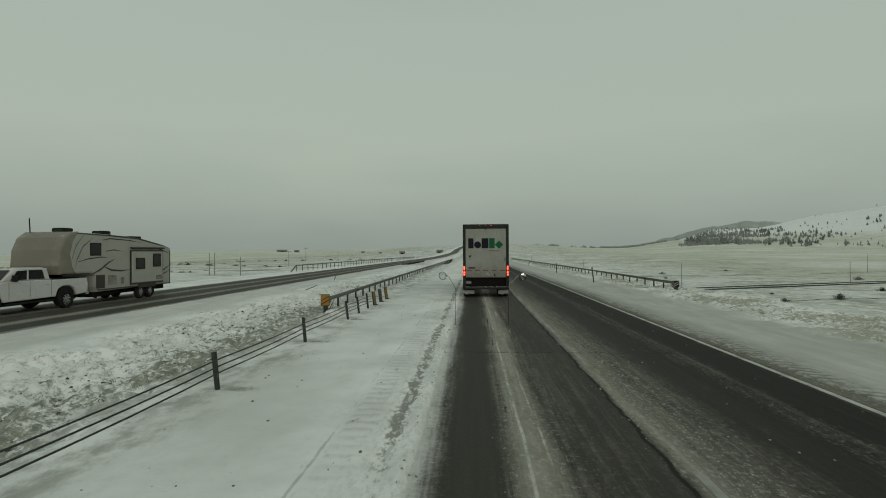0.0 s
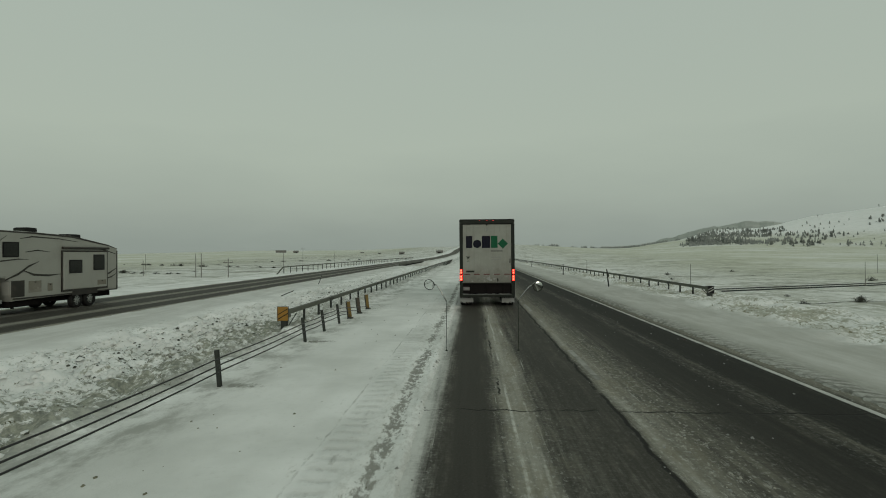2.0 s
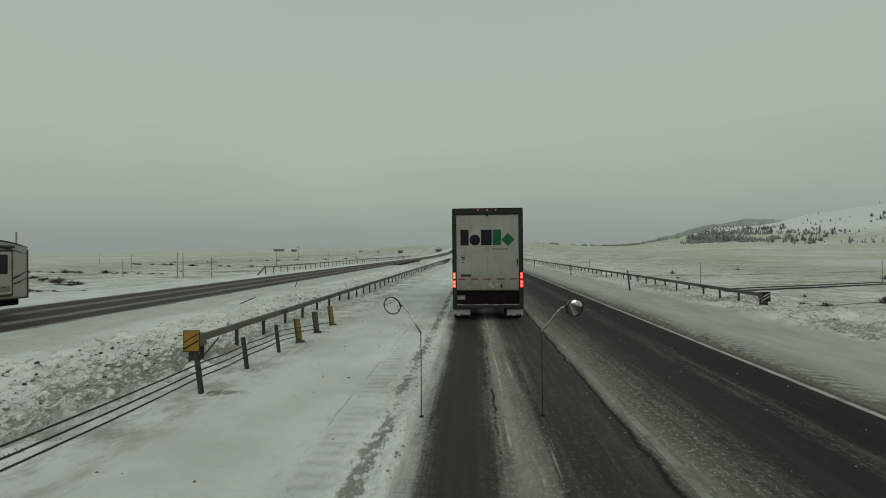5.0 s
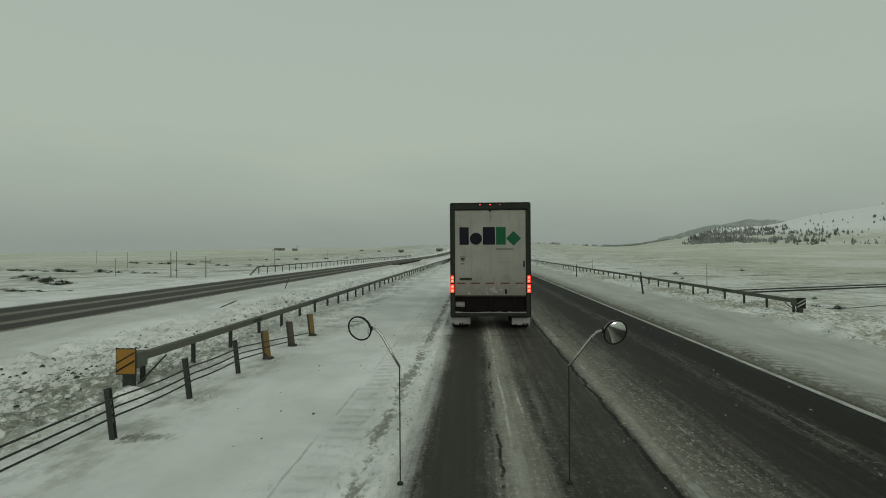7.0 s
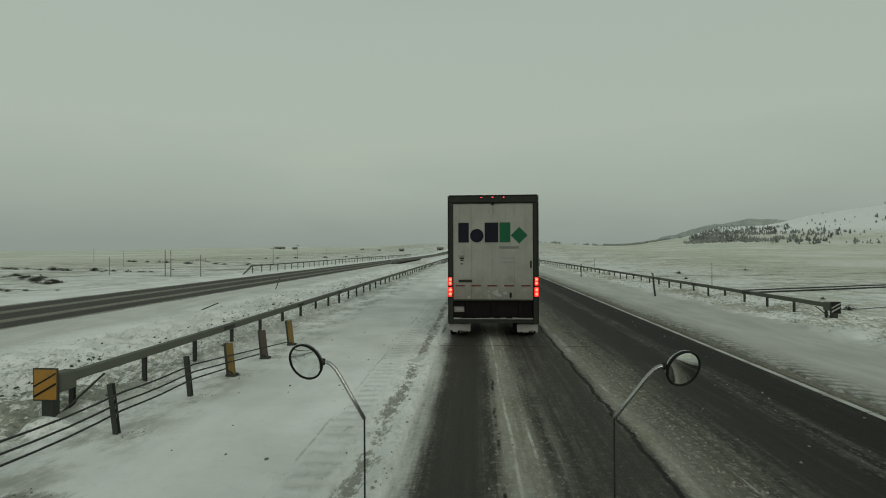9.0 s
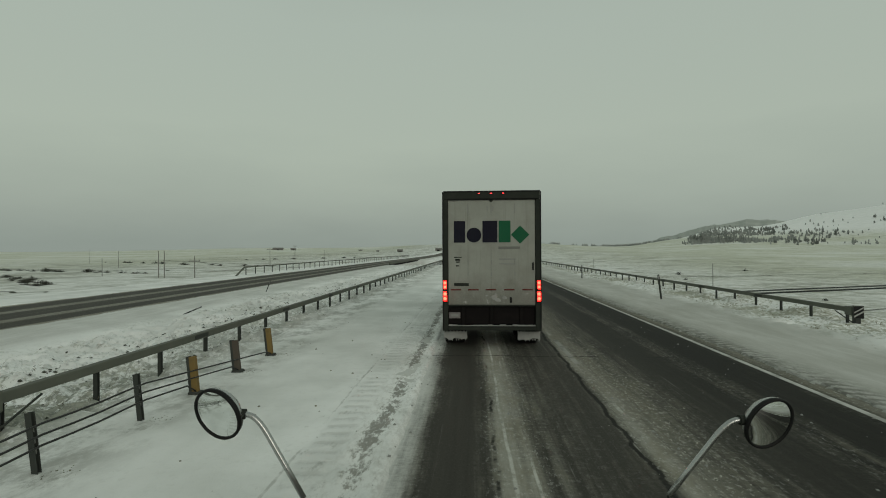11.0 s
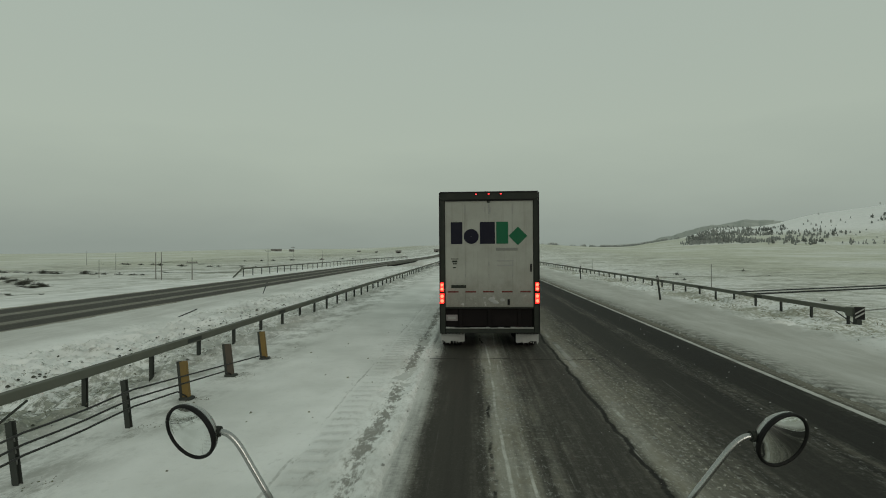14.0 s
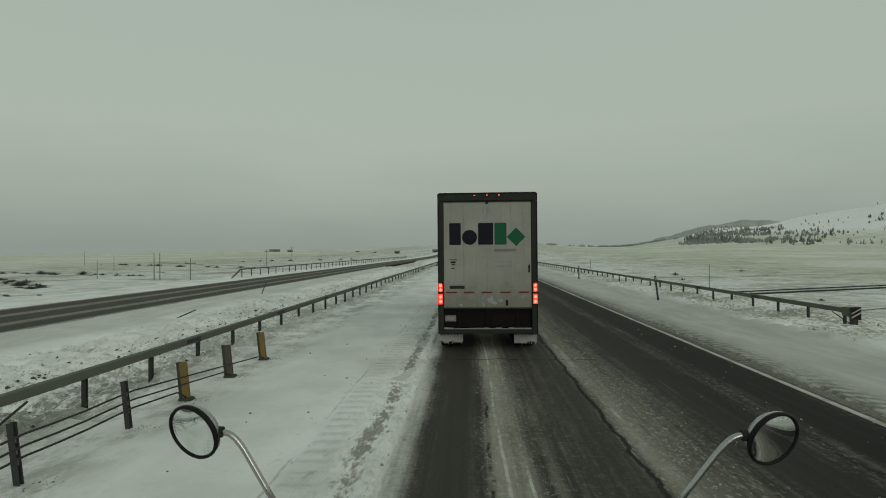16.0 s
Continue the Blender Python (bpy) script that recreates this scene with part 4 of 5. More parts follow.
def end_gear(root, x, y0, plate, plate_mat, stripes):
    """The stout end post, turned-down strut and marker plate of a rail."""
    z = gz(x, y0)
    part("end_post", box(bmesh.new(), (-0.09, -0.13, z - 0.1), (0.09, 0.02, 0.46), 0.01), M_POST, root)
    part("end_block", box(bmesh.new(), (-0.11, 0.0, 0.36), (0.11, 0.34, 0.66), 0.02), M_RAIL, root)
    part("strut", rod(bmesh.new(), (0.06, 0.1, z), (0.06, 1.0, 0.42), 0.018, 8), M_POST, root)
    w, h = plate
    p = part("marker_plate", box(bmesh.new(), (-w / 2, -0.16, 0.30), (w / 2, -0.145, 0.30 + h), 0.004), plate_mat, root, "faded amber marker plate with a dark edge" if plate_mat is M_AMBER else "black and white marker plate")
    for a, b in stripes:
        bm = bmesh.new()
        vs = [bm.verts.new(q) for q in ((-w / 2, -0.163, 0.30 + a * h), (w / 2, -0.163, 0.30 + min(1, a + 0.45) * h), (w / 2, -0.163, 0.30 + min(1, b + 0.45) * h), (-w / 2, -0.163, 0.30 + b * h))]
        bm.faces.new(vs)
        part("stripe", bm, M_BLACK if plate_mat is not M_BLACK else M_FLAP, p)
    bm = bmesh.new()
    box(bm, (-w / 2 - 0.02, -0.15, 0.28), (-w / 2, -0.135, 0.32 + h))
    box(bm, (w / 2, -0.15, 0.28), (w / 2 + 0.02, -0.135, 0.32 + h))
    box(bm, (-w / 2, -0.15, 0.28), (w / 2, -0.135, 0.30))
    box(bm, (-w / 2, -0.15, 0.30 + h), (w / 2, -0.135, 0.32 + h))
    part("plate_edge", bm, M_POST, p)


end_gear(RAIL_L, -6.45, 21.2, (0.36, 0.46), M_AMBER, [(0.05, 0.13), (0.40, 0.46)])
end_gear(RAIL_R, 12.7, 32.2, (0.30, 0.38), M_BLACK, [(0.05, 0.20), (0.40, 0.52)])


# ---------------------------------------------------------------- cable barrier
def cable_barrier():
    x0 = -4.78
    root = thing("cable_barrier", pose(x0, 0, 0), "three-cable barrier on dark steel posts along the inner shoulder", "cable barrier")
    ys = [-15.6 + 4.88 * k for k in range(7)] + [18.55, 20.4, 22.2]
    tops = (0.60, 0.47, 0.35)
    for i, y in enumerate(ys):
        z = gz(x0, y)
        bm = bmesh.new()
        box(bm, (-0.038, -0.030, 0), (0.038, -0.023, 0.80))
        box(bm, (-0.038, 0.023, 0), (0.038, 0.030, 0.80))
        box(bm, (-0.0045, -0.023, 0), (0.0045, 0.023, 0.80))
        p = part("post", bm, M_POST, root)
        rr = random.Random(i)
        p.location, p.rotation_euler = (-0.03, y, z - 0.10), (0, radians(rr.uniform(-8, -4)), 0)
        for h in tops:
            part("hook", box(bmesh.new(), (-0.006, -0.012, h - 0.03), (0.028, 0.012, h + 0.03), 0.004), M_GALV, p)
    anchors = [(23.6, 0), (25.2, 1), (26.9, 2)]
    for y, k in anchors:
        z = gz(x0, y)
        bm = box(bmesh.new(), (-0.075, -0.045, -0.1), (0.075, 0.045, 0.66), 0.008)
        p = part("end_post", bm, M_BARK if k == 1 else M_YELLOW, root, "weathered brown end post" if k == 1 else "faded yellow end post with a dark flank")
        p.location, p.rotation_euler = (0, y, z), (radians(-4), radians(-8), 0)
        part("flank", box(bmesh.new(), (-0.082, -0.051, -0.1), (-0.03, 0.051, 0.67), 0.004), M_POST, p)
        part("foot", box(bmesh.new(), (-0.10, -0.08, -0.08), (0.12, 0.10, 0.05), 0.02), M_POST, root).location = (0, y, z)
    for k, h in enumerate(tops):
        pts = [(0.032, -60.0, h)]
        for a, b in zip(ys, ys[1:]):
            pts += [(0.032, a + (b - a) * f, h - 0.028 * math.sin(math.pi * f) + 0.02) for f in (0, 0.25, 0.5, 0.75)]
        ye = anchors[2 - k][0]
        pts += [(0.032, ys[-1], h), (0.03, ye - 0.3, 0.18 + 0.04 * k), (0.03, ye, 0.08)]
        tube("cable", pts, 0.0135, M_CABLE, root)


cable_barrier()


# ---------------------------------------------------------------- bridge gap in the median
def bridge():
    root = thing("bridge_edge", pose(-14.75, 104, 0), "grey concrete bridge edge with a dark opening beneath", "bridge")
    # near-black girder and soffit colour paints the shade of the opening under the deck
    part("girder", box(bmesh.new(), (-0.2, 0, -1.5), (0.2, 48, 0.12), 0.03), M_TUNDER, root)
    part("parapet", box(bmesh.new(), (-0.12, 0, 0.124), (0.12, 48, 0.45), 0.03), M_RAIL, root)
    for y in (1.5, 46.5):
        part("abutment", box(bmesh.new(), (-0.6, y - 1.2, -6), (-0.22, y + 1.2, -0.1), 0.03), M_CONC, root)
    part("soffit", box(bmesh.new(), (-9, 0.4, -1.3), (-0.21, 47.6, -0.6)), M_TUNDER, root)
    root = thing("bridge_edge", pose(-5.2, 104, 0), "grey concrete bridge edge with a dark opening beneath", "bridge")
    part("girder", box(bmesh.new(), (-0.2, 0, -1.5), (0.2, 48, 0.02), 0.03), M_CONC, root)
    for y in (1.5, 46.5):
        part("abutment", box(bmesh.new(), (0.22, y - 1.2, -6), (0.6, y + 1.2, -0.1), 0.03), M_CONC, root)


bridge()


# ---------------------------------------------------------------- vehicles
def tyre(bm, x0, x1, y, z, r):
    """A tyre across x with rounded shoulders."""
    prof = [(x0, r * 0.62), (x0, r * 0.9), (x0 + (x1 - x0) * 0.14, r), (x1 - (x1 - x0) * 0.14, r), (x1, r * 0.9), (x1, r * 0.62)]
    seg = 28
    rings = [[bm.verts.new((px, y + pr * math.cos(2 * math.pi * k / seg), z + pr * math.sin(2 * math.pi * k / seg))) for px, pr in prof] for k in range(seg)]
    n = len(prof)
    for k in range(seg):
        a, b = rings[k], rings[(k + 1) % seg]
        for i in range(n):
            bm.faces.new((a[i], a[(i + 1) % n], b[(i + 1) % n], b[i]))
    bmesh.ops.recalc_face_normals(bm, faces=bm.faces[:])
    return bm


def wheel(root, x0, x1, y, z, r, rim_mat, outer):
    w = part("wheel", tyre(bmesh.new(), x0, x1, y, z, r), M_RUBBER, root)
    bm = bmesh.new()
    mid = (x0 + x1) / 2
    face = x1 - 0.03 if outer > 0 else x0 + 0.03
    rod(bm, (mid, y, z), (face, y, z), r * 0.64, 24)
    rod(bm, (face, y, z), (face + outer * 0.02, y, z), r * 0.22, 14)
    part("rim", bm, rim_mat, w)
    for k in range(8):
        a = 2 * math.pi * k / 8
        c = Vector((face, y + r * 0.45 * math.cos(a), z + r * 0.45 * math.sin(a)))
        part("rim_hole", rod(bmesh.new(), c, c + Vector((outer * 0.004, 0, 0)), r * 0.10, 8), M_BLACK, w)
    return w


def trailer():
    """Box trailer seen from behind; its tail at the origin, going away along +y."""
    root = thing("box_trailer", pose(0.66, 28.16, 0), "dirty white box trailer with navy and green blocks, tail lamps lit", "trailer")
    W, TOP, LONG = 1.295, 4.135, 14.2
    bm = bmesh.new()
    box(bm, (-W, 0.16, 1.14), (W, LONG, TOP - 0.02), 0.02)
    part("box_body", bm, M_TRAILER, root)
    part("roof_cap", box(bmesh.new(), (-W + 0.01, 0.17, TOP - 0.02), (W - 0.01, LONG - 0.01, TOP), 0.004), M_TFRAME, root)
    for s in (-1, 1):
        a, b = (s * W, s * (W - 0.15)) if s < 0 else (W - 0.15, W)
        part("corner_post", box(bmesh.new(), (min(a, b), 0.0, 0.45), (max(a, b), 0.155, TOP - 0.215), 0.012), M_TFRAME, root)
        part("post_edge", box(bmesh.new(), (min(s * W, s * (W - 0.03)) , -0.012, 0.5), (max(s * W, s * (W - 0.03)), -0.001, TOP - 0.02), 0.003), M_BLACK, root)
    part("header", box(bmesh.new(), (-W + 0.031, 0.0, TOP - 0.21), (W - 0.031, 0.155, TOP), 0.012), M_TFRAME, root)
    part("header_lip", box(bmesh.new(), (-W + 0.15, -0.008, TOP - 0.235), (W - 0.15, 0.02, TOP - 0.215), 0.003), M_BLACK, root)
    part("header_edge", box(bmesh.new(), (-W + 0.031, -0.012, TOP - 0.028), (W - 0.031, -0.001, TOP + 0.004), 0.003), M_BLACK, root)
    # two swing doors, each in two panels
    xs = (-1.14, -0.62, -0.006, 0.61, 1.14)
    for i in range(4):
        d = part("door", box(bmesh.new(), (xs[i] + 0.0005, 0.035, 1.14), (xs[i + 1] - 0.0005, 0.15, TOP - 0.24), 0.0025), M_TDOOR, root)
        if i in (1, 2):
            part("hinge", box(bmesh.new(), (xs[i] + (0.03 if i == 2 else 0.5), 0.02, 3.60), (xs[i] + (0.06 if i == 2 else 0.53), 0.036, 3.74), 0.003), M_GREY, d)
    part("door_gasket", box(bmesh.new(), (-1.14, 0.06, 1.10), (1.14, 0.11, 1.14)), M_BLACK, root)
    for x in (-0.62, 0.61, -0.006):
        for z0, z1 in ((3.55, 3.80), (2.2, 2.32), (1.9, 2.0)):
            part("seam_cover", box(bmesh.new(), (x - 0.012, 0.024, z0), (x + 0.012, 0.036, z1), 0.003), M_GREY, root)
    part("latch", rod(bmesh.new(), (-0.006, 0.02, TOP - 0.25), (-0.006, 0.05, TOP - 0.25), 0.045, 14), M_TFRAME, root)
    part("lock", box(bmesh.new(), (0.47, 0.012, 1.19), (0.53, 0.04, 1.34), 0.01), M_BLACK, root)
    part("lock_side", box(bmesh.new(), (1.06, 0.012, 2.05), (1.10, 0.04, 2.25), 0.006), M_BLACK, root)

    # emblem: plain bars, rings and blocks in its colours
    def bar(x0, x1, z0, z1, mat, name="emblem_bar"):
        return part(name, box(bmesh.new(), (x0, 0.029, z0), (x1, 0.034, z1), 0.002), mat, root)

    def block(x0, x1, z0, z1, mat, r=0.04):
        bm = box(bmesh.new(), (x0, 0.029, z0), (x1, 0.034, z1))
        bmesh.ops.bevel(bm, geom=[e for e in bm.edges if abs(e.verts[0].co.y - e.verts[1].co.y) > 0.003], offset=r, segments=4, affect="EDGES", profile=0.5)
        part("emblem_block", bm, mat, root)

    def ring(cx, cz, r0, r1, mat):
        bm = bmesh.new()
        seg = 28
        vs = [[bm.verts.new((cx + q * math.cos(2 * math.pi * k / seg), yy, cz + q * math.sin(2 * math.pi * k / seg))) for q, yy in ((r0, 0.034), (r0, 0.029), (r1, 0.029), (r1, 0.034))] for k in range(seg)]
        for k in range(seg):
            a, b = vs[k], vs[(k + 1) % seg]
            for i in range(3):
                bm.faces.new((a[i], a[i + 1], b[i + 1], b[i]))
        bmesh.ops.recalc_face_normals(bm, faces=bm.faces[:])
        part("emblem_ring", bm, mat, root)

    block(-0.99, -0.69, 2.78, 3.35, M_NAVY, 0.015)
    ring(-0.46, 2.975, 0.005, 0.195, M_NAVY)
    block(-0.235, 0.155, 2.78, 3.35, M_NAVY, 0.015)
    block(0.19, 0.50, 2.78, 3.35, M_GREEN, 0.015)
    bm = box(bmesh.new(), (-0.17, 0.029, -0.17), (0.17, 0.034, 0.17))
    bmesh.ops.rotate(bm, verts=bm.verts, cent=(0, 0.03, 0), matrix=Matrix.Rotation(radians(45), 3, "Y"))
    bmesh.ops.translate(bm, verts=bm.verts, vec=(0.75, 0, 2.98))
    part("emblem_diamond", bm, M_GREEN, root)
    # small writing as plain bars
    bar(0.18, 0.74, 2.60, 2.67, M_GALV, "text_bar")
    for x0, x1, z0, z1 in ((-0.99, -0.79, 2.38, 2.40), (-0.96, -0.83, 2.30, 2.35), (-0.94, -0.84, 2.25, 2.28), (-0.94, -0.86, 2.15, 2.18), (-0.99, -0.60, 1.63, 1.71)):
        bar(x0, x1, z0, z1, M_TFRAME, "text_bar")
    for z in (2.32, 2.20):
        bar(0.20, 0.64, z, z + 0.035, M_GREY, "text_bar")
    for x0, x1 in ((-1.08, -0.80), (-0.62, -0.34), (-0.16, 0.12), (0.32, 0.60), (0.80, 1.07)):
        part("tape", box(bmesh.new(), (x0, 0.028, 1.515), (x1, 0.034, 1.555), 0.001), M_TAPE, root)
    # salt crust kicked up on the lower doors
    for k in range(9):
        rr = random.Random(k + 40)
        x, z, s = rr.uniform(-0.15, 0.40), rr.uniform(1.24, 1.44), rr.uniform(0.02, 0.06)
        bm = bmesh.new()
        bmesh.ops.create_icosphere(bm, subdivisions=2, radius=1.0, matrix=Matrix.Translation((x, 0.033, z)) @ Matrix.Diagonal((s * 1.5, 0.008, s, 1)))
        part("salt_crust", bm, M_FLAP, root)
    # lamps
    for x in (-0.33, -0.005, 0.31):
        h = part("marker_lamp", box(bmesh.new(), (x - 0.045, -0.02, TOP - 0.085), (x + 0.045, -0.001, TOP - 0.05), 0.006), M_BLACK, root)
        part("lens", box(bmesh.new(), (x - 0.022, -0.028, TOP - 0.078), (x + 0.022, -0.0205, TOP - 0.056), 0.004), M_REDDIM, h)
    for s in (-1, 1):
        x = s * 1.228
        part("lamp_housing", box(bmesh.new(), (x - 0.062, -0.02, 1.20), (x + 0.052, -0.013, 1.80), 0.006), M_BLACK, root)
        for z, h, w in ((1.665, 0.225, 0.092), (1.365, 0.26, 0.105)):
            t = part("tail_lamp", box(bmesh.new(), (x - w / 2, -0.034, z - h / 2), (x + w / 2, -0.0205, z + h / 2), 0.008), M_RED, root)
            for dz in (-0.24, 0.24):
                bm = bmesh.new()
                bmesh.ops.create_icosphere(bm, subdivisions=2, radius=w * 0.42, matrix=Matrix.Translation((x, -0.034, z + dz * h)) @ Matrix.Diagonal((1, 0.5, 1, 1)))
                part("bulb", bm, M_REDHOT if h > 0.2 else M_RED, t)
    # lower rear: dark panel, bumper, plate, guard
    part("rear_panel", box(bmesh.new(), (-1.14, 0.10, 0.62), (1.14, 0.16, 1.095), 0.01), M_TUNDER, root, "dark sooty panel below the doors")
    part("sill", box(bmesh.new(), (-1.145, 0.0, 1.10), (1.145, 0.055, 1.135), 0.006), M_TFRAME, root)
    for x in (-0.75, 0.0, 0.78):
        part("stiffener", box(bmesh.new(), (x - 0.05, 0.06, 0.60), (x + 0.05, 0.098, 1.09), 0.01), M_TUNDER, root)
    part("bumper", box(bmesh.new(), (-1.145, -0.03, 0.47), (1.145, 0.09, 0.58), 0.012), M_TFRAME, root)
    rr = random.Random(8)
    x = -1.14
    while x < 1.1:
        w = rr.uniform(0.08, 0.3)
        part("snow_ledge", box(bmesh.new(), (x, -0.02, 0.581), (min(x + w, 1.14), 0.08, 0.58 + rr.uniform(0.012, 0.04)), 0.01), M_FLAP, root)
        x += w
    pl = part("plate", box(bmesh.new(), (-1.13, 0.085, 0.77), (-0.83, 0.098, 0.93), 0.006), M_PLATE, root)
    part("text_bar", box(bmesh.new(), (-1.08, 0.08, 0.82), (-0.88, 0.084, 0.88)), M_GREY, pl)
    # running gear
    for s in (-1, 1):
        rag = random.Random(3 + s)
        lo, hi = (-1.285, -0.655) if s < 0 else (0.70, 1.295)
        n = 9
        bm = bmesh.new()
        topv, botv = [], []
        for k in range(n + 1):
            x = lo + (hi - lo) * k / n
            topv.append((bm.verts.new((x, 0.32, 0.47)), bm.verts.new((x, 0.34, 0.47))))
            zb = 0.19 + rag.uniform(-0.035, 0.03)
            botv.append((bm.verts.new((x, 0.30, zb)), bm.verts.new((x, 0.32, zb))))
        for k in range(n):
            for q in (0, 1):
                bm.faces.new((topv[k][q], topv[k + 1][q], botv[k + 1][q], botv[k][q]))
            bm.faces.new((botv[k][0], botv[k + 1][0], botv[k + 1][1], botv[k][1]))
        flap = part("mud_flap", bm, M_FLAP, root, "white mud flap ragged with ice")
        part("flap_hanger", box(bmesh.new(), (lo - 0.005, 0.298, 0.415), (hi + 0.005, 0.318, 0.50), 0.004), M_TUNDER, flap)
        for k in range(7):
            x = lo + (hi - lo) * (k + 0.5) / 7
            part("hanger_bolt", rod(bmesh.new(), (x, 0.288, 0.412), (x, 0.299, 0.412), 0.026, 8), M_TUNDER, flap)
        for k in range(7):
            x = lo + (hi - lo) * (k + 0.5 + rag.uniform(-0.3, 0.3)) / 7
            part("icicle", rod(bmesh.new(), (x, 0.309, 0.19), (x, 0.305, 0.18 - rag.uniform(0.02, 0.06)), 0.02, 6, 0.004), M_FLAP, root)
        for y in (0.95, 2.15):
            for a, b in ((0.72, 0.98), (1.02, 1.28)):
                x0, x1 = (s * b, s * a) if s < 0 else (a, b)
                wheel(root, x0, x1, y, 0.505, 0.505, M_TFRAME, s)
    for y in (0.95, 2.15):
        part("axle", rod(bmesh.new(), (-1.0, y, 0.505), (1.0, y, 0.505), 0.065, 12), M_TUNDER, root)
    part("subframe", box(bmesh.new(), (-0.55, 0.3, 0.62), (0.55, LONG - 0.4, 1.135), 0.02), M_TUNDER, root)
    for s in (-1, 1):
        bm = bmesh.new()
        box(bm, (s * 0.6 - 0.05, 11.4, 0.06), (s * 0.6 + 0.05, 11.5, 1.13), 0.01)
        box(bm, (s * 0.6 - 0.13, 11.3, 0.0), (s * 0.6 + 0.13, 11.6, 0.06), 0.01)
        part("landing_leg", bm, M_TUNDER, root)
    return root


trailer()


def pickup():
    """White crew-cab pickup facing -y, nose at y = 0, side toward +x."""
    root = thing("pickup_truck", pose(-20.55, 17.9, 0.005), "white crew-cab pickup truck with a lit headlamp", "pickup truck")
    W = 1.0
    body = [(0.05, 0.62), (0.0, 0.95), (0.06, 1.22), (0.35, 1.31), (1.55, 1.42), (1.75, 1.44), (3.95, 1.42), (3.97, 1.40), (6.05, 1.40), (6.12, 1.1), (6.1, 0.66), (5.4, 0.60), (5.25, 0.95), (4.95, 1.08), (4.6, 1.08), (4.3, 0.95), (4.15, 0.60),
            (1.55, 0.56), (1.40, 0.92), (1.12, 1.04), (0.85, 1.04), (0.55, 0.92), (0.42, 0.58)]
    part("body", extrude(bmesh.new(), body, -W, W, 0.05), M_WHITE, root)
    cab = [(1.55, 1.43), (2.15, 1.93), (2.45, 1.99), (3.55, 1.99), (3.80, 1.94), (3.97, 1.43)]
    part("cab", extrude(bmesh.new(), cab, -W + 0.12, W - 0.12, 0.06), M_WHITE, root)
    for s in (-1, 1):
        x0, x1 = sorted((s * (W - 0.125), s * (W - 0.108)))
        part("side_window", extrude(bmesh.new(), [(1.95, 1.47), (2.28, 1.86), (2.74, 1.88), (2.74, 1.47)], x0, x1), M_GLASSD, root)
        part("side_window", extrude(bmesh.new(), [(2.84, 1.47), (2.84, 1.88), (3.52, 1.88), (3.68, 1.47)], x0, x1), M_GLASSD, root)
        x0, x1 = sorted((s * (W - 0.02), s * (W + 0.003)))
        for y in (1.78, 2.79, 3.90):
            part("door_gap", box(bmesh.new(), (x0, y - 0.008, 0.68), (x1, y + 0.008, 1.40)), M_BLACK, root)
        for y in (2.66, 3.70):
            part("door_handle", box(bmesh.new(), (min(s * W, s * (W + 0.04)), y - 0.1, 1.2), (max(s * W, s * (W + 0.04)), y + 0.1, 1.25), 0.008), M_WHITE, root)
        bm = box(bmesh.new(), (min(s * 1.02, s * 1.28), 1.85, 1.42), (max(s * 1.02, s * 1.28), 1.96, 1.70), 0.03)
        part("wing_mirror", bm, M_BLACK, root)
        for y in (0.98, 4.78):
            # black disc added in each wheel well as its shade
            well = bmesh.new()
            rod(well, (s * 0.70, y, 0.56), (s * 0.96, y, 0.56), 0.50, 24)
            part("wheel_well_shade", well, M_BLACK, root)
            a, b = sorted((s * 0.74, s * 1.03))
            wheel(root, a, b, y, 0.42, 0.42, M_CHROME, s)
        x0, x1 = sorted((s * (W - 0.30), s * (W + 0.004)))
        part("running_board", box(bmesh.new(), (min(s * 0.86, s * 1.03), 1.65, 0.42), (max(s * 0.86, s * 1.03), 4.05, 0.50), 0.02), M_BLACK, root)
        lamp = part("headlamp", box(bmesh.new(), (min(s * 0.62, s * 0.985), -0.012, 0.98), (max(s * 0.62, s * 0.985), 0.12, 1.17), 0.02), M_GLASSD, root)
        part("turn_lamp", box(bmesh.new(), (min(s * 0.66, s * 0.96), -0.016, 0.90), (max(s * 0.66, s * 0.96), 0.05, 0.965), 0.01), M_AMBER, root)
        bm = bmesh.new()
        rod(bm, (s * 0.82, -0.09, 0.66), (s * 0.82, -0.03, 0.66), 0.075, 16)
        part("fog_lamp", bm, M_HEAD, root, "lit warm white lamp")
    ws = bmesh.new()
    vs = [ws.verts.new(p) for p in ((-0.80, 1.60, 1.485), (0.80, 1.60, 1.485), (0.74, 2.09, 1.895), (-0.74, 2.09, 1.895))]
    ws.faces.new(vs)
    bmesh.ops.translate(ws, verts=ws.verts, vec=(0, -0.012, 0.012))
    part("windscreen", ws, M_GLASSD, root)
    g = part("grille", box(bmesh.new(), (-0.60, -0.02, 0.80), (0.60, 0.04, 1.19), 0.02), M_BLACK, root)
    for z in (0.88, 0.99, 1.10):
        part("grille_bar", box(bmesh.new(), (-0.60, -0.04, z - 0.025), (0.60, -0.021, z + 0.025), 0.006), M_CHROME, g)
    part("front_bumper", box(bmesh.new(), (-0.99, -0.07, 0.50), (0.99, 0.12, 0.77), 0.05, 2), M_WHITE, root)
    part("air_dam", box(bmesh.new(), (-0.85, 0.02, 0.30), (0.85, 0.10, 0.50), 0.02), M_BLACK, root)
    part("bed_rail", box(bmesh.new(), (-0.96, 4.05, 1.40), (0.96, 6.0, 1.44), 0.01), M_BLACK, root)
    part("rear_bumper", box(bmesh.new(), (-0.95, 6.05, 0.55), (0.95, 6.25, 0.74), 0.02), M_CHROME, root)
